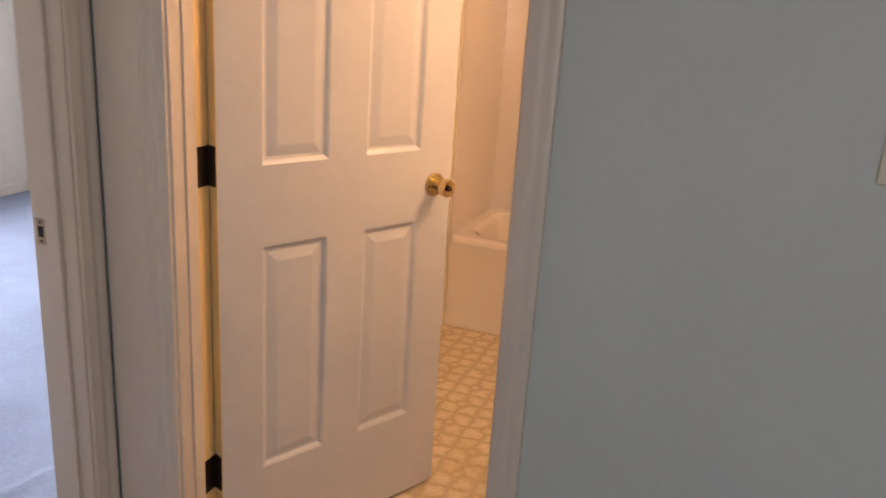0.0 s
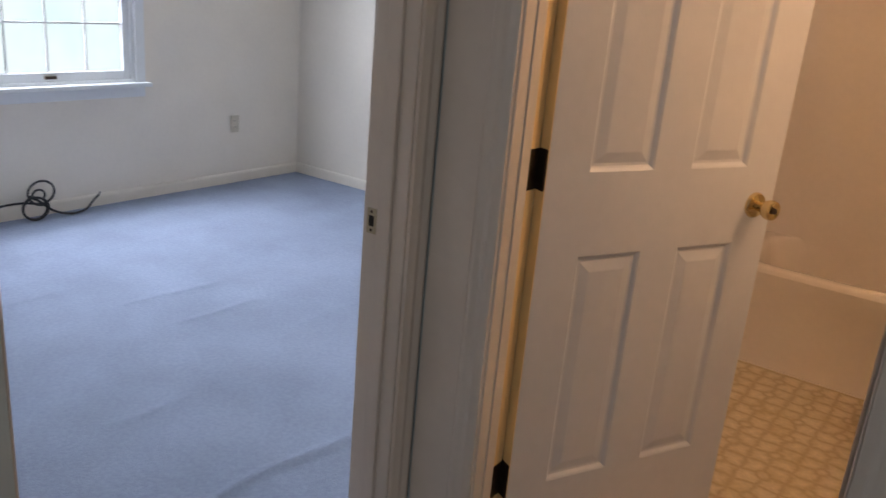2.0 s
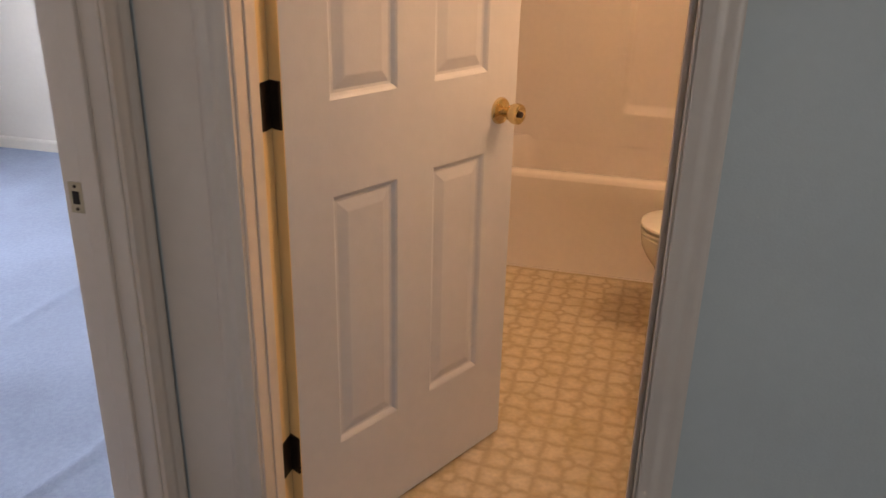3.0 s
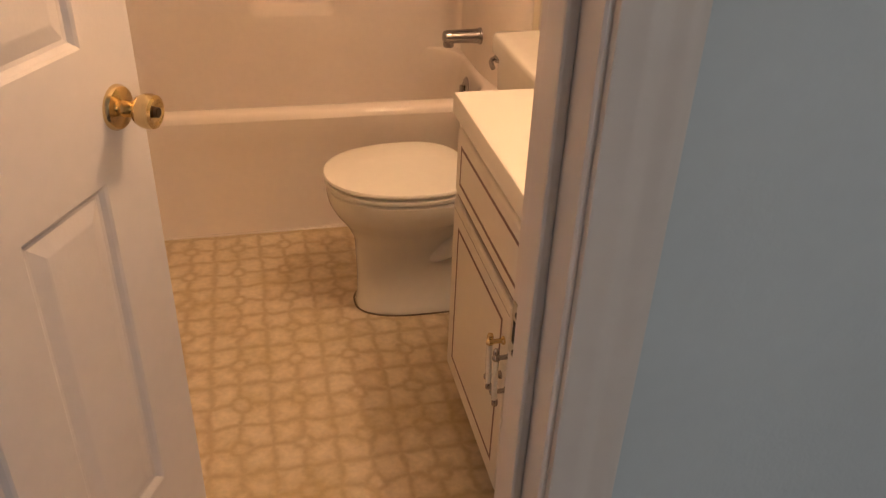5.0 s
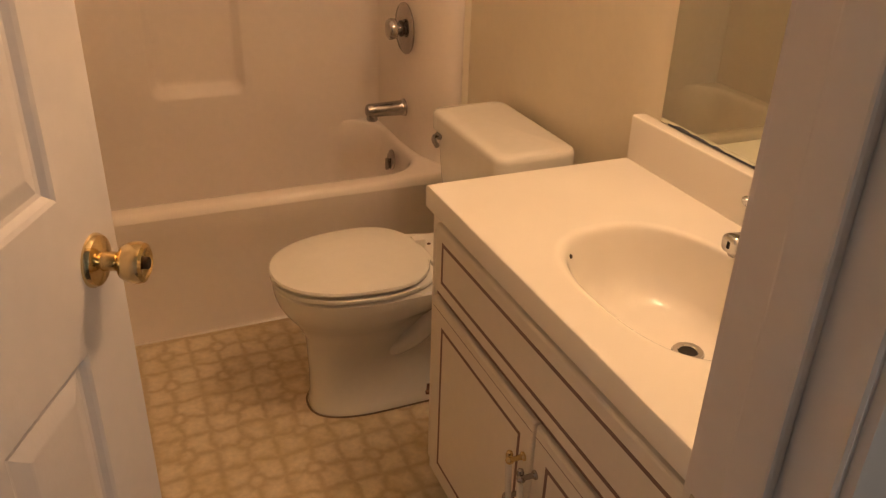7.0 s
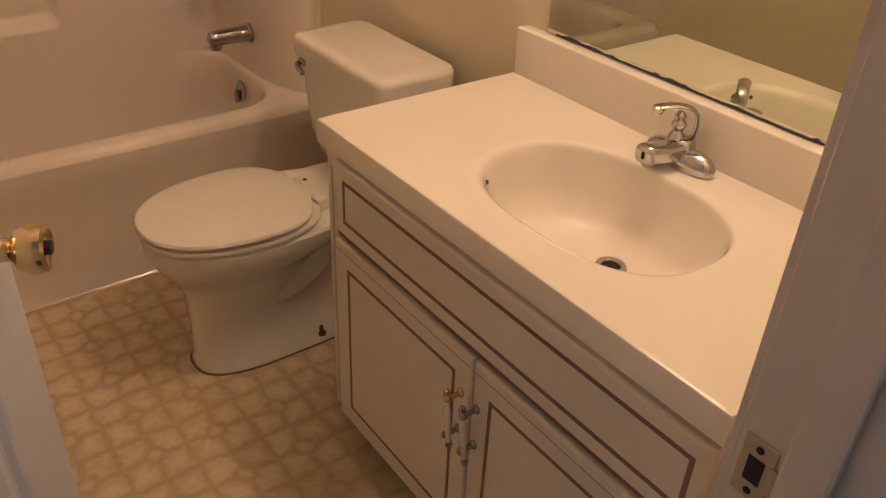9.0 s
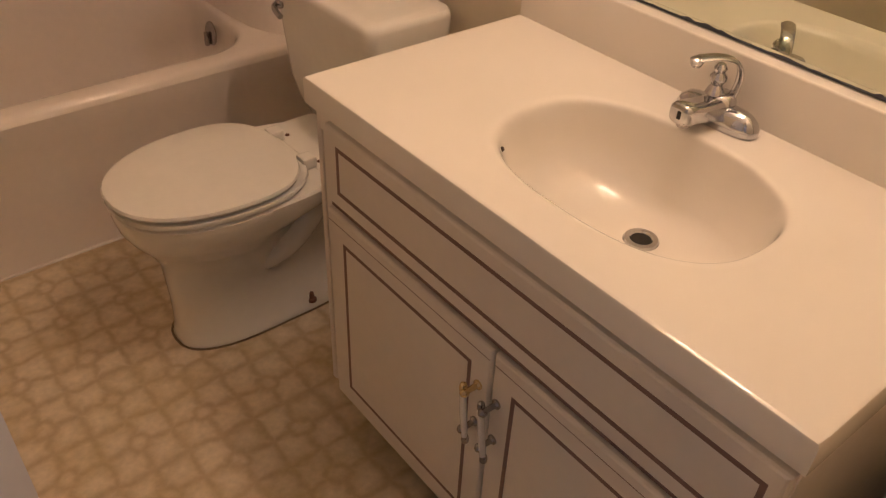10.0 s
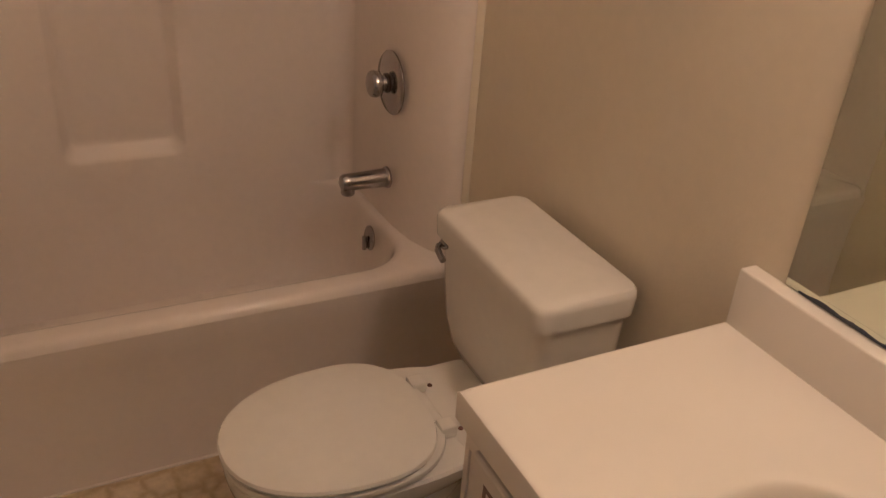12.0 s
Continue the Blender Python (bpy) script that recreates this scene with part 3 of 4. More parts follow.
for s in (-1, 1):
    path = smooth_line([(1.24, TY + s * 0.050, 0.365), (1.17, TY + s * 0.060, 0.325), (1.11, TY + s * 0.076, 0.272), (1.06, TY + s * 0.076, 0.224), (1.01, TY + s * 0.064, 0.192), (0.955, TY + s * 0.044, 0.176), (0.90, TY + s * 0.020, 0.168)], 6)
    part("trapway", tube(path, [0.034 - 0.0001 * k for k in range(len(path))], 16), porcelain, toilet, "moulded trapway curve on the bowl side", smooth=True)
    part("floor_flange", loft([oval(1.09, TY, 0.14, 0.14, h, z, 3, 40, 3) for h, z in ((0.099, 0.0), (0.099, 0.012), (0.090, 0.026), (0.06, 0.034))]) if s < 0 else
         box((1.2, 1.225, TY - 0.08, TY + 0.08, 0.0, 0.02)), porcelain, toilet, smooth=True)
    part("floor_bolt", turned([(0.0, 0.0), (0.012, 0.0), (0.012, 0.007), (0.007, 0.010), (0.005, 0.026), (0, 0.028)], Matrix.Translation((1.092, TY + s * 0.092, 0.024)), 10), rust, toilet, "rusty uncapped floor bolt")
part("caulk_joint", tube([Vector(p) + Vector((0, 0, 0.002)) for p in oval(0.98, TY, 0.208, 0.243, 0.101, 0.0, 2.6, 48, 5)] + [Vector(oval(0.98, TY, 0.208, 0.243, 0.101, 0.0, 2.6, 48, 5)[0])], 0.0028, 6), caulk, toilet, "dark joint at the floor")
deck = [rounded(1.13, 1.27, TY - w, TY + w, 0.03, z, 5) for w, z in ((0.10, 0.30), (0.125, 0.35), (0.135, 0.385), (0.132, 0.399))]
part("tank_deck", loft(deck), porcelain, toilet, smooth=True)
seat_rings = [(0.238, 0.165, 0.399), (0.246, 0.172, 0.402), (0.248, 0.175, 0.408), (0.246, 0.173, 0.414), (0.238, 0.167, 0.416)]
part("seat", loft([oval(0.945, TY - 0.005, f, b, 0.172 + (f - 0.246), z, 2.2, 48, 2.5) for f, b, z in seat_rings]), seat_plastic, toilet, "white plastic seat ring", smooth=True)
lid_rings = [(0.236, 0.140, 0.4185), (0.247, 0.150, 0.4215), (0.250, 0.153, 0.428), (0.247, 0.151, 0.434), (0.236, 0.142, 0.4375), (0.12, 0.08, 0.4405), (0.02, 0.02, 0.441)]
part("lid", loft([oval(0.945, TY - 0.005, f, b, 0.171 + (f - 0.247) * (1.0 if f > 0.2 else 0.70), z, 2.2, 48, 2.5) for f, b, z in lid_rings]), seat_plastic, toilet, "closed white plastic lid", smooth=True)
for s in (-1, 1):
    part("seat_hinge", box((1.100, 1.135, TY + s * 0.072 - 0.018, TY + s * 0.072 + 0.018, 0.398, 0.426), bevel=0.006), seat_plastic, toilet, "white plastic seat hinge")
    part("hinge_screw", turned([(0, 0), (0.006, 0), (0.005, 0.003), (0, 0.004)], Matrix.Translation((1.15, TY + s * 0.072, 0.398)), 10), rust, toilet)
TKY = 1.540
tank_rings = []
for x0, x1, w, r, z in ((1.275, 1.42, 0.125, 0.05, 0.385), (1.252, 1.422, 0.158, 0.055, 0.405), (1.242, 1.422, 0.176, 0.05, 0.435), (1.233, 1.422, 0.186, 0.04, 0.49), (1.226, 1.422, 0.193, 0.035, 0.60), (1.223, 1.422, 0.196, 0.03, 0.685)):
    tank_rings.append(rounded(x0, x1, TKY - w - 0.007, TKY + w + 0.007, r, z, 6))
tank = part("tank", loft(tank_rings), porcelain, toilet, "porcelain cistern with rounded lower corners", smooth=True)
lid_r = []
for grow, r, z in ((-0.006, 0.028, 0.674), (0.002, 0.03, 0.678), (0.004, 0.03, 0.715), (0.002, 0.03, 0.725), (-0.004, 0.028, 0.731), (-0.03, 0.02, 0.733)):
    lid_r.append(rounded(1.212 - grow, 1.426 + grow * 0.5, TKY - 0.211 - grow, TKY + 0.211 + grow, r, z + 0.006, 6))
part("tank_lid", loft(lid_r), porcelain, tank, "thick porcelain tank lid", smooth=True)
handle = part("flush_lever", tube(smooth_line([(1.212, 1.712, 0.668), (1.204, 1.708, 0.667), (1.199, 1.698, 0.664), (1.197, 1.682, 0.659), (1.197, 1.668, 0.655)], 4), [0.006] * 8 + [0.007] * 9, 10), dull_chrome, tank, "chrome flush lever", smooth=True)
part("lever_base", turned([(0, 0), (0.013, 0), (0.012, 0.008), (0.007, 0.013), (0, 0.014)], Matrix.Translation((1.224, 1.712, 0.668)) @ Matrix.Rotation(radians(-90), 4, "Y"), 16), dull_chrome, handle, smooth=True)

# ---- vanity ----
VY0, VY1, VX, VTOP = 0.222, 1.128, 0.965, 0.79
vanity = thing("vanity_cabinet", "white two-door vanity cabinet with mauve grooved panels", "cabinet", (1.2, 0.68, 0))
part("face_frame", box((VX + 0.004, VX + 0.02, VY0 + 0.012, VY1 - 0.012, 0.095, 0.742)), cabinet_paint, vanity)
part("cabinet_bottom", box((VX + 0.02, XR - 0.002, VY0 + 0.012, VY1 - 0.012, 0.095, 0.11)), cabinet_paint, vanity)
part("side_panel", box((VX, XR - 0.002, VY1 - 0.012, VY1, 0.095, 0.745), bevel=0.001, seg=1), cabinet_paint, vanity)
part("side_panel", box((VX, XR - 0.002, VY0, VY0 + 0.012, 0.095, 0.745), bevel=0.001, seg=1), cabinet_paint, vanity)
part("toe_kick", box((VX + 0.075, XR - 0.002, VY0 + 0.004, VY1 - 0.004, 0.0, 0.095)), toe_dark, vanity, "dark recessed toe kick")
part("top_rail", box((VX, VX + 0.004, VY0 + 0.012, VY1 - 0.012, 0.700, 0.745)), cabinet_paint, vanity)


def grooved_front(name, y0, y1, z0, z1, groove, parent, label):
    """A cabinet front with a rounded edge and a painted V-groove rectangle, groove = (y0, y1, z0, z1)."""
    x = VX - 0.016
    g0, g1, h0, h1 = groove
    rings = []
    for grow, dx in ((0.0, 0.016), (0.0, 0.005), (0.002, 0.0015), (0.005, 0.0)):
        a0, a1, b0, b1 = y0 + grow, y1 - grow, z0 + grow, z1 - grow
        rings.append([(x + dx, a0, b0), (x + dx, a1, b0), (x + dx, a1, b1), (x + dx, a0, b1)])
    for grow, dx in ((0.0, 0.0), (0.004, 0.003), (0.008, 0.0), (0.014, 0.0)):
        a0, a1, b0, b1 = g0 + grow, g1 - grow, h0 + grow, h1 - grow
        rings.append([(x + dx, a0, b0), (x + dx, a1, b0), (x + dx, a1, b1), (x + dx, a0, b1)])
    front = part(name, loft(rings), cabinet_paint, parent, label)
    w = 0.0078
    a0, a1, b0, b1 = g0, g1, h0, h1
    bm = box((x - 0.0004, x + 0.003, a0, a1, b0, b0 + w), (x - 0.0004, x + 0.003, a0, a1, b1 - w, b1),
             (x - 0.0004, x + 0.003, a0, a0 + w, b0 + w, b1 - w), (x - 0.0004, x + 0.003, a1 - w, a1, b0 + w, b1 - w))
    part("groove_line", bm, groove_mauve_gap_shade, front, "mauve painted groove line")
    return front


grooved_front("false_drawer_front", VY0 + 0.002, 1.080, 0.584, 0.731, (0.242, 1.046, 0.612, 0.704), vanity, "long false drawer front with mauve groove")
# dark strip stands in for the shade in the gap under the drawer front
part("gap_shade_strip", box((VX - 0.010, VX + 0.002, VY0 + 0.006, 1.076, 0.573, 0.582)), groove_mauve_gap_shade, vanity, "mauve strip put in as shade of the gap below the drawer front")
left_door = grooved_front("cabinet_door", 0.647, 1.083, 0.103, 0.565, (0.688, 1.036, 0.150, 0.513), vanity, "grooved cabinet door")
right_door = grooved_front("cabinet_door", VY0 + 0.004, 0.642, 0.103, 0.565, (0.262, 0.600, 0.150, 0.513), vanity, "grooved cabinet door")
for y0, y1 in ((0.647, 1.083), (VY0 + 0.004, 0.642)):
    part("door_head_line", box((VX - 0.0163, VX - 0.0155, y0 + 0.004, y1 - 0.004, 0.5435, 0.5448)), groove_mauve_gap_shade, vanity, "fine mauve scribed line")


def pull(y, z0, z1, lean, parent, brass_top):
    """A loose white ceramic pull between two posts."""
    x = VX - 0.016
    for k, z in enumerate((z0, z1)):
        mat = brass if (brass_top and k == 1) else dull_chrome
        m = Matrix.Translation((x, y, z)) @ Matrix.Rotation(radians(-90), 4, "Y")
        part("pull_post", turned([(0, 0), (0.0085, 0), (0.0085, 0.003), (0.005, 0.006), (0.0045, 0.02), (0.0075, 0.024), (0.0075, 0.030), (0.004, 0.034), (0, 0.035)], m, 14), mat, parent, smooth=True)
    dy = lean
    pts = [(x - 0.026, y - dy, z0 - 0.016), (x - 0.027, y - dy * 0.8, z0 - 0.008), (x - 0.027, y, (z0 + z1) / 2), (x - 0.027, y + dy * 0.5, z1 + 0.002), (x - 0.026, y + dy * 0.6, z1 + 0.008)]
    grip = part("pull_grip", tube(pts, [0.004, 0.0052, 0.006, 0.0052, 0.004], 12), ceramic, parent, "white ceramic grip", smooth=True)
    for p in (pts[0], pts[-1]):
        part("grip_end", turned([(0, -0.007), (0.006, -0.006), (0.0065, 0.0), (0.005, 0.006), (0, 0.008)], Matrix.Translation(p), 12), brass if (brass_top and p == pts[-1]) else dull_chrome, grip, smooth=True)


pull(0.669, 0.396, 0.478, 0.008, left_door, True)
pull(0.627, 0.393, 0.473, 0.010, right_door, False)

top = thing("sink_countertop", "cream cultured marble sink top with integral oval basin", "countertop", (1.2, 0.68, VTOP))
CX, CY = 1.178, 0.64
X0, X1, Y0, Y1 = 0.951, 1.428, VY0 - 0.006, 1.139
N = 96


def rect_point(a, x0, x1, y0, y1):
    c, s = math.cos(a), math.sin(a)
    k = min(((x1 - CX) if c > 0 else (x0 - CX)) / c if abs(c) > 1e-9 else 9, ((y1 - CY) if s > 0 else (y0 - CY)) / s if abs(s) > 1e-9 else 9)
    return CX + c * k, CY + s * k


angles = sorted([2 * math.pi * i / N for i in range(N)] + [math.atan2(y - CY, x - CX) % (2 * math.pi) for x in (X0, X1) for y in (Y0, Y1)])
bowl_rings = [(1.085, VTOP), (1.07, VTOP), (1.03, VTOP - 0.0008), (1.01, VTOP - 0.0025), (0.995, VTOP - 0.006), (0.983, VTOP - 0.011), (0.972, VTOP - 0.018), (0.957, VTOP - 0.030), (0.937, VTOP - 0.047), (0.89, VTOP - 0.080), (0.80, VTOP - 0.112), (0.64, VTOP - 0.131), (0.38, VTOP - 0.141), (0.13, VTOP - 0.145)]
rings = []
for grow, z in ((-0.02, VTOP - 0.048), (0.0, VTOP - 0.047), (0.0, VTOP - 0.005), (-0.0015, VTOP - 0.0015), (-0.005, VTOP), (-0.0056, VTOP), (-0.016, VTOP)):
    rings.append([(*rect_point(a, X0 - grow, X1 + grow, Y0 - grow, Y1 + grow), z) for a in angles])
for f, z in bowl_rings:
    ring = []
    for a in angles:
        c, s = math.cos(a), math.sin(a)
        r = 1 / (abs(c / 0.148) ** 2.5 + abs(s / 0.213) ** 2.5) ** (1 / 2.5)
        sink = max(0.0, 1 - f)
        ring.append((CX + c * r * f + 0.058 * sink ** 0.85 + 0.035 * max(0.0, -c) * sink ** 0.45 * (1 - sink), CY + s * r * f - 0.006 * sink, z))
    rings.append(ring)
part("basin_top", loft(rings, caps=(False, True)), marble, top, "glossy cream top and oval basin", smooth=True)
DX, DY, DZ = CX + 0.052, CY - 0.005, VTOP - 0.1445
drain = part("drain_ring", turned([(0.0155, 0.0015), (0.018, 0.004), (0.0255, 0.0038), (0.028, 0.0)], Matrix.Translation((DX, DY, DZ)), 28, (False, False)), chrome, top, "chrome drain ring", smooth=True)
part("drain_hole", turned([(0, 0.0010), (0.0158, 0.0019), (0.0158, 0.0014), (0, 0.0005)], Matrix.Translation((DX, DY, DZ)), 20), dark_hole, drain, "dark open drain")
hole = turned([(0, -0.0035), (0.002, -0.003), (0.0029, 0.0), (0.002, 0.003), (0, 0.0035)], Matrix.Translation((CX - 0.0865, CY + 0.171, VTOP - 0.024)) @ Matrix.Rotation(radians(-62), 4, "X") @ Matrix.Scale(1.7, 4, (0, 1, 0)), 16)
part("overflow_hole", hole, toe_dark, top, "small dark overflow hole", smooth=True)
part("backsplash", box((1.426, XR - 0.001, VY0 - 0.006, 1.139, VTOP - 0.01, VTOP + 0.097), bevel=0.004, seg=3), marble, top, "cream marble backsplash", smooth=True)

FX, FY = 1.387, 0.657
faucet = thing("faucet", "single-lever chrome faucet on the sink deck", "faucet", (FX, FY, VTOP))
plate = []
for g, z in ((-0.002, 0.0), (0.0, 0.003), (0.0, 0.012), (-0.003, 0.022), (-0.009, 0.030), (-0.018, 0.034)):
    plate.append(oval(FX, FY, 0.025 + g, 0.025 + g, 0.071 + g * 1.6, VTOP + z, 2.6, 40, 2.6))
part("base_plate", loft(plate), chrome, faucet, "low chrome base with rounded ends", smooth=True)
part("body", turned([(0.024, 0.0), (0.024, 0.02), (0.023, 0.032), (0.020, 0.040), (0.014, 0.045), (0, 0.047)], Matrix.Translation((FX, FY, VTOP + 0.004)), 28), chrome, faucet, smooth=True)


def spout_section(dx, half, z0, z1, n=24):
    """A squarish cross-section of the spout, dx in front of the body."""
    mid, tall = (z0 + z1) / 2, (z1 - z0) / 2
    ring = []
    for k in range(n):
        c, q = math.cos(2 * math.pi * k / n), math.sin(2 * math.pi * k / n)
        ring.append((FX - dx, FY + 0.13 * dx + half * math.copysign(abs(c) ** 0.6, c), VTOP + mid + tall * math.copysign(abs(q) ** 0.6, q)))
    return ring


spout_shape = ((-0.01, 0.020, 0.006, 0.044), (0.018, 0.0215, 0.007, 0.0445), (0.045, 0.0205, 0.012, 0.046), (0.066, 0.0198, 0.015, 0.0485), (0.079, 0.019, 0.0155, 0.0495), (0.0845, 0.017, 0.017, 0.048), (0.087, 0.014, 0.020, 0.045))
nozzle = part("spout", loft([spout_section(*row) for row in spout_shape]), chrome, faucet, "thick squarish chrome spout", smooth=True)
part("aerator", turned([(0.0, -0.006), (0.010, -0.006), (0.0115, -0.003), (0.0115, 0.008)], Matrix.Translation((FX - 0.070, FY + 0.009, VTOP + 0.016)), 18), dull_chrome, nozzle, smooth=True)
part("spout_button", box((FX - 0.0885, FX - 0.085, FY + 0.006, FY + 0.0125, VTOP + 0.026, VTOP + 0.039), bevel=0.001, seg=1), dark_hole, nozzle, "small dark mark on the spout end")
part("stem", turned([(0.015, 0.0), (0.012, 0.008), (0.008, 0.014), (0.0125, 0.021), (0.013, 0.027), (0.008, 0.034), (0.010, 0.040), (0.006, 0.047), (0, 0.048)], Matrix.Translation((FX - 0.008, FY + 0.009, VTOP + 0.046)), 18), chrome, faucet, smooth=True)
spine = smooth_line([(FX + 0.012, FY - 0.018, VTOP + 0.028), (FX + 0.016, FY - 0.023, VTOP + 0.058), (FX + 0.014, FY - 0.022, VTOP + 0.084), (FX + 0.003, FY - 0.014, VTOP + 0.099), (FX - 0.018, FY - 0.001, VTOP + 0.104), (FX - 0.042, FY + 0.014, VTOP + 0.102)], 5)
spine = [p + Vector((-0.005, 0.010, 0.003)) for p in spine]
side = Vector((0.53, 0.85, 0.0)).normalized()
strap = []
for k, p in enumerate(spine):
    ahead = (spine[min(k + 1, len(spine) - 1)] - spine[max(k - 1, 0)]).normalized()
    out = ahead.cross(side).normalized()
    wide = 0.0095 + 0.002 * k / len(spine)
    strap.append([p + side * wide * math.cos(a) + out * 0.0036 * math.sin(a) for a in (2 * math.pi * q / 14 for q in range(14))])
part("lever_handle", loft(strap), chrome, faucet, "curved flat loop lever handle", smooth=True)
part("lever_tip", turned([(0.0, -0.009), (0.007, -0.008), (0.0105, -0.002), (0.0105, 0.003), (0.007, 0.006), (0.0, 0.007)], Matrix.Translation((FX - 0.049, FY + 0.0252, VTOP + 0.101)), 16), chrome, faucet, smooth=True)

# ---- mirror ----
MY0, MY1, MZ0, MZ1 = 0.20, 1.075, VTOP + 0.1, 1.86
mirror = thing("wall_mirror", "frameless wall mirror with tarnished lower edge", "mirror", (XR, 0.64, MZ0))
part("mirror_glass", box((XR - 0.007, XR - 0.002, MY0, MY1, MZ0, MZ1)), mirror_mat, mirror, "clear silvered mirror glass")
random.seed(4)
blobs = [(random.uniform(MY0, MY1), random.uniform(0.004, 0.011), random.uniform(0.006, 0.02)) for _ in range(16)]
pts_top = []
for k in range(220):
    y = MY0 + (MY1 - 0.025 - MY0) * k / 219
    pts_top.append((y, 0.0026 + 0.0012 * noise.noise((y * 60, 1, 0)) + 0.42 * max(hgt * math.exp(-((y - c) / w) ** 2) for c, hgt, w in blobs)))
bm = loft([[(XR - 0.0076, y, MZ0 - 0.001) for y, h in pts_top], [(XR - 0.0076, y, MZ0 + h) for y, h in pts_top], [(XR - 0.0072, y, MZ0 + h) for y, h in pts_top]], close=False, caps=(False, False))
part("tarnish", bm, silver_edge, mirror, "blotchy black desilvered lower edge")

# ---- bedroom: window, outlet, cable ----
win = thing("window_1", "white double-hung bedroom window with divided panes", "window", (-3.5, 0.98, WZ0), kind="structure")
part("window_frame", box((-3.60, -3.50, WY0, WY0 + 0.03, WZ0, WZ1), (-3.60, -3.50, WY1 - 0.03, WY1, WZ0, WZ1), (-3.60, -3.50, WY0 + 0.03, WY1 - 0.03, WZ1 - 0.03, WZ1), (-3.60, -3.50, WY0 + 0.03, WY1 - 0.03, WZ0, WZ0 + 0.02)), window_paint, win)
for y0, y1 in ((WY0 - 0.058, WY0 + 0.004), (WY1 - 0.004, WY1 + 0.058)):
    part("window_casing", box((-3.5, -3.484, y0, y1, WZ0 + 0.002, WZ1 + 0.06), bevel=0.003), window_paint, win)
part("window_casing", box((-3.5, -3.484, WY0 + 0.004, WY1 - 0.004, WZ1 - 0.002, WZ1 + 0.06), bevel=0.003), window_paint, win)
part("window_sill", box((-3.53, -3.44, WY0 - 0.075, WY1 + 0.075, WZ0 - 0.022, WZ0 + 0.002), bevel=0.004), window_paint, win, "white projecting sill")
part("apron_trim", box((-3.5, -3.486, WY0 - 0.055, WY1 + 0.055, WZ0 - 0.085, WZ0 - 0.022), bevel=0.003), window_paint, win)
ZM = 1.335
for x, z0, z1, nm in ((-3.525, WZ0 + 0.02, ZM + 0.018, "lower_sash"), (-3.56, ZM - 0.018, WZ1 - 0.03, "upper_sash")):
    y0, y1 = WY0 + 0.03, WY1 - 0.03
    bot, topr = (0.05, 0.036) if nm == "lower_sash" else (0.036, 0.045)
    sash = part(nm, box((x - 0.017, x + 0.017, y0, y0 + 0.04, z0, z1), (x - 0.017, x + 0.017, y1 - 0.04, y1, z0, z1),
                        (x - 0.017, x + 0.017, y0 + 0.04, y1 - 0.04, z0, z0 + bot), (x - 0.017, x + 0.017, y0 + 0.04, y1 - 0.04, z1 - topr, z1), bevel=0.002, seg=1), window_paint, win, "white painted sash")
    gy0, gy1, gz0, gz1 = y0 + 0.04, y1 - 0.04, z0 + bot, z1 - topr
    pane = part("pane", box((x - 0.003, x + 0.001, gy0, gy1, gz0, gz1)), glass_mat, sash, "clear window glass")
    pane.visible_shadow = False
    for i in (1, 2, 3):
        yy = gy0 + (gy1 - gy0) * i / 4
        part("muntin", box((x - 0.008, x + 0.008, yy - 0.004, yy + 0.004, gz0, gz1)), window_paint, sash)
    zz = (gz0 + gz1) / 2
    part("muntin", box((x - 0.0085, x + 0.0085, gy0, gy1, zz - 0.0045, zz + 0.0045)), window_paint, sash)
part("sash_lift", box((-3.508, -3.495, 0.945, 1.015, WZ0 + 0.034, WZ0 + 0.052), bevel=0.004), bronze, win, "dark bronze sash lift")
part("sash_lock", box((-3.512, -3.49, 0.955, 1.005, ZM + 0.018, ZM + 0.034), bevel=0.005), bronze, win, "dark sash lock")

outlet = thing("wall_outlet", "ivory duplex outlet plate on the bedroom wall", "outlet", (-3.5, 2.245, 0.41))
part("outlet_plate", box((-3.5, -3.494, 2.21, 2.28, 0.352, 0.468), bevel=0.003), plate_ivory, outlet)
for z in (0.388, 0.432):
    sock = part("socket", box((-3.4945, -3.4925, 2.228, 2.262, z - 0.014, z + 0.014), bevel=0.004), plate_ivory, outlet)
    for dy in (-0.006, 0.006):
        part("slot", box((-3.4927, -3.4921, 2.245 + dy - 0.001, 2.245 + dy + 0.001, z - 0.004, z + 0.006)), dark_hole, sock)

cable = thing("coiled_cable", "black coaxial cable coiled against the bedroom baseboard", "cable", (-3.44, 0.82, 0))
pts = [(-3.46, 0.36, 0.012), (-3.455, 0.45, 0.022), (-3.45, 0.60, 0.095), (-3.445, 0.73, 0.105), (-3.44, 0.82, 0.09)]
for k in range(13):
    a = radians(-90 + 30 * k)
    pts.append((-3.44 + 0.002 * k, 0.845 + 0.078 * math.cos(a), 0.152 + 0.066 * math.sin(a)))
for k in range(25):
    a = radians(90 - 30 * k)
    pts.append((-3.405 - 0.0008 * k, 0.80 + (0.072 - 0.0003 * k) * math.cos(a), 0.072 + 0.062 * math.sin(a)))
pts += [(-3.42, 0.90, 0.045), (-3.41, 1.00, 0.012), (-3.41, 1.09, 0.022), (-3.43, 1.15, 0.06), (-3.44, 1.19, 0.085)]
line = smooth_line(pts, 4)
part("cable_cord", tube(line, 0.0065, 8), cable_black, cable, smooth=True)
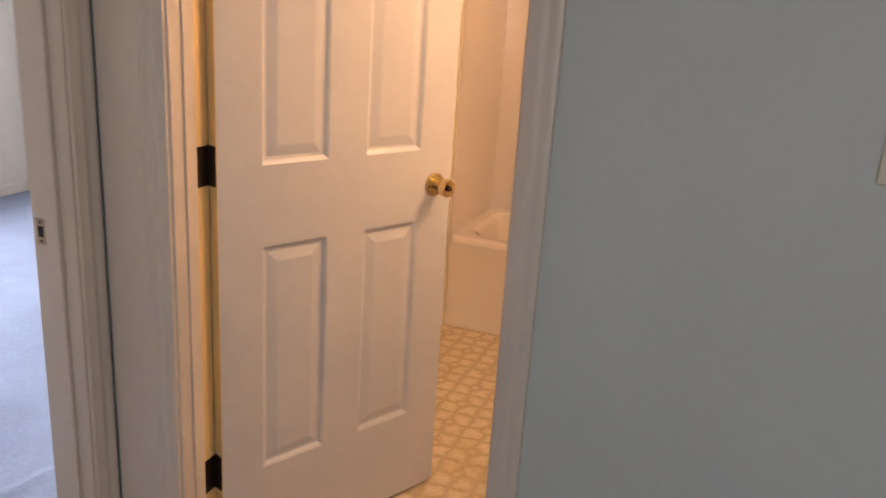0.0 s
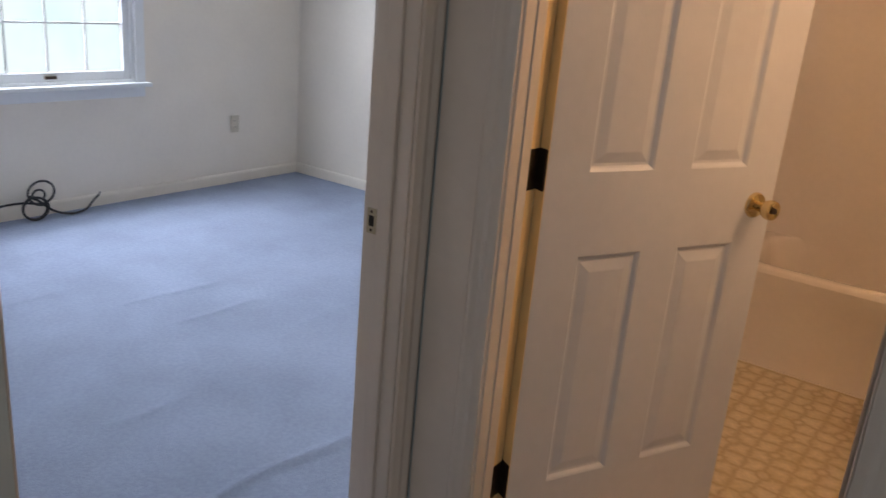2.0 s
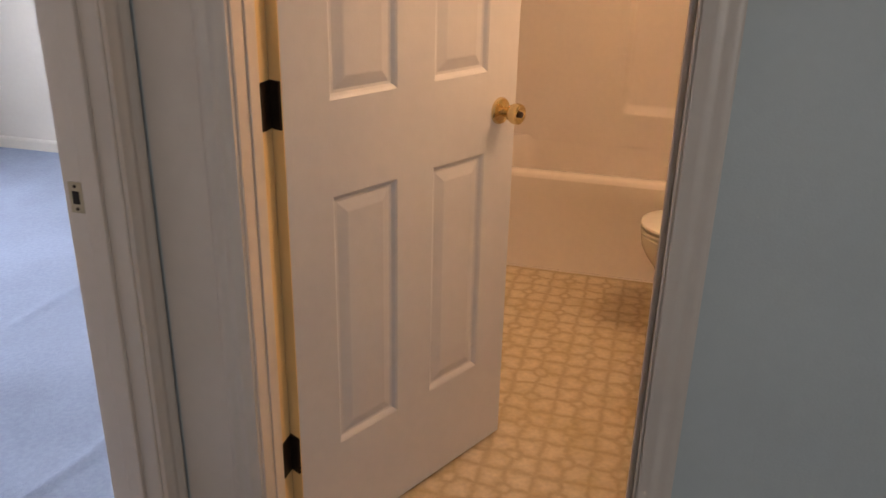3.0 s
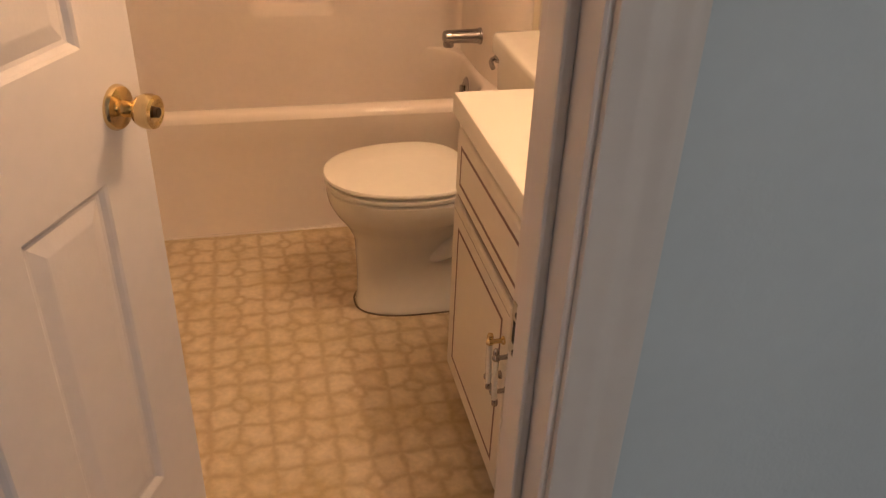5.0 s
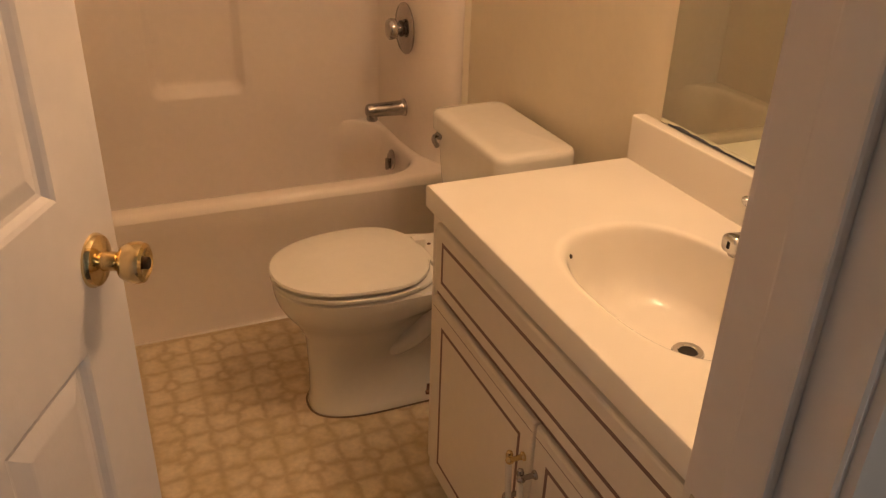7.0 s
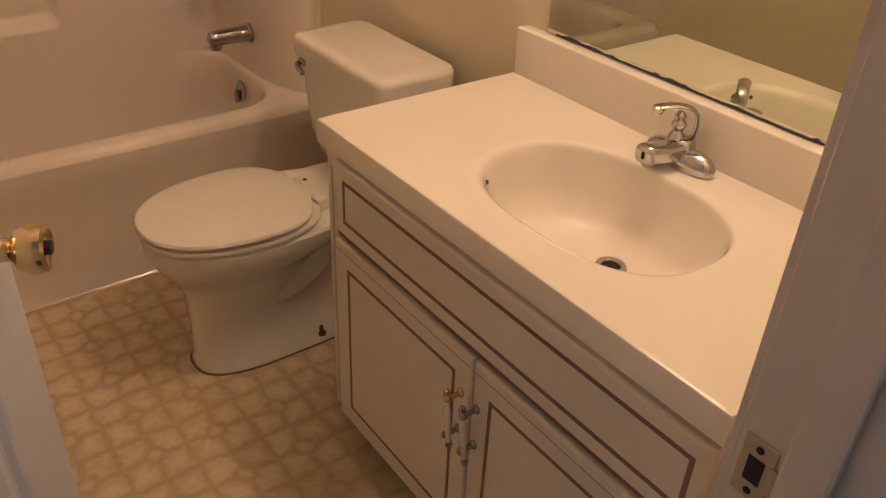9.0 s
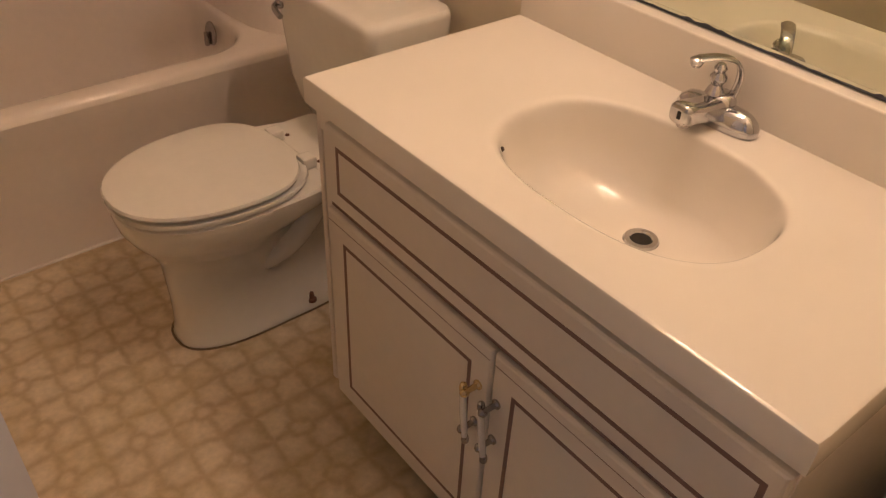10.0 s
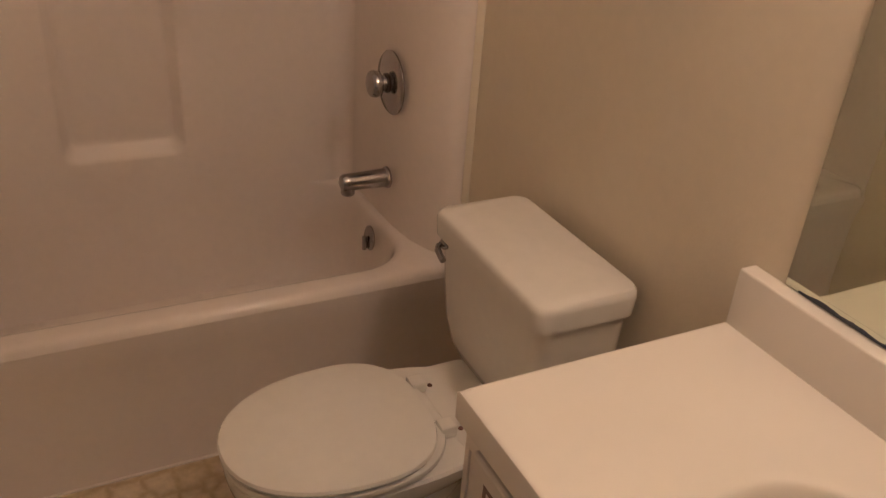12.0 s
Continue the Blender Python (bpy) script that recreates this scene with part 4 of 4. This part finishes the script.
inner = [(-3.448, 0.84 + 0.035 * math.cos(radians(20 * k)), 0.135 + 0.03 * math.sin(radians(20 * k))) for k in range(-2, 13)]
part("inner_loop", tube(inner, 0.006, 8), cable_black, cable, smooth=True)
part("connector", tube([line[-1], line[-1] + Vector((-0.005, 0.016, 0.016))], 0.0055, 8), dull_chrome, cable, "metal cable connector")

# ---- hall: light switch ----
sw = thing("light_switch", "ivory toggle light switch on the hall wall", "light switch", (1.345, 0, 1.272))
part("switch_plate", box((1.31, 1.38, -0.006, 0.0, 1.214, 1.33), bevel=0.003), plate_ivory, sw)
part("toggle", box((1.341, 1.349, -0.016, -0.005, 1.262, 1.284), bevel=0.002), plate_ivory, sw)

# ---- distance outside the window ----
glow = bpy.data.materials.new("hazy_garden_glow")
glow.use_nodes = True
gn, gl = glow.node_tree.nodes, glow.node_tree.links
gn.remove(gn["Principled BSDF"])
emit, tex, mixc, gcoord = gn.new("ShaderNodeEmission"), gn.new("ShaderNodeTexNoise"), gn.new("ShaderNodeMix"), gn.new("ShaderNodeTexCoord")
tex.inputs["Scale"].default_value, tex.inputs["Detail"].default_value = 0.9, 3
mixc.data_type = "RGBA"
mixc.inputs["A"].default_value, mixc.inputs["B"].default_value = (0.66, 0.90, 0.86, 1), (1.0, 1.0, 1.0, 1)
gl.new(gcoord.outputs["Object"], tex.inputs["Vector"])
gl.new(tex.outputs["Fac"], mixc.inputs["Factor"])
gl.new(mixc.outputs["Result"], emit.inputs["Color"])
emit.inputs["Strength"].default_value = 1.6
gl.new(emit.outputs["Emission"], gn["Material Output"].inputs["Surface"])
bm = bmesh.new()
bm.faces.new([bm.verts.new(p) for p in ((-12, -14, -3), (-12, 16, -3), (-12, 16, 9), (-12, -14, 9))])
tagged(part("backdrop", bm, glow), "overexposed pale green garden beyond the window", "backdrop", kind="structure")
tagged(part("ground", box((-60, -3.63, -40, 40, -0.9, -0.6)), material("lawn", (0.08, 0.11, 0.04), 0.9, scale=20)), "grass ground outside the bedroom window", "ground", kind="structure")
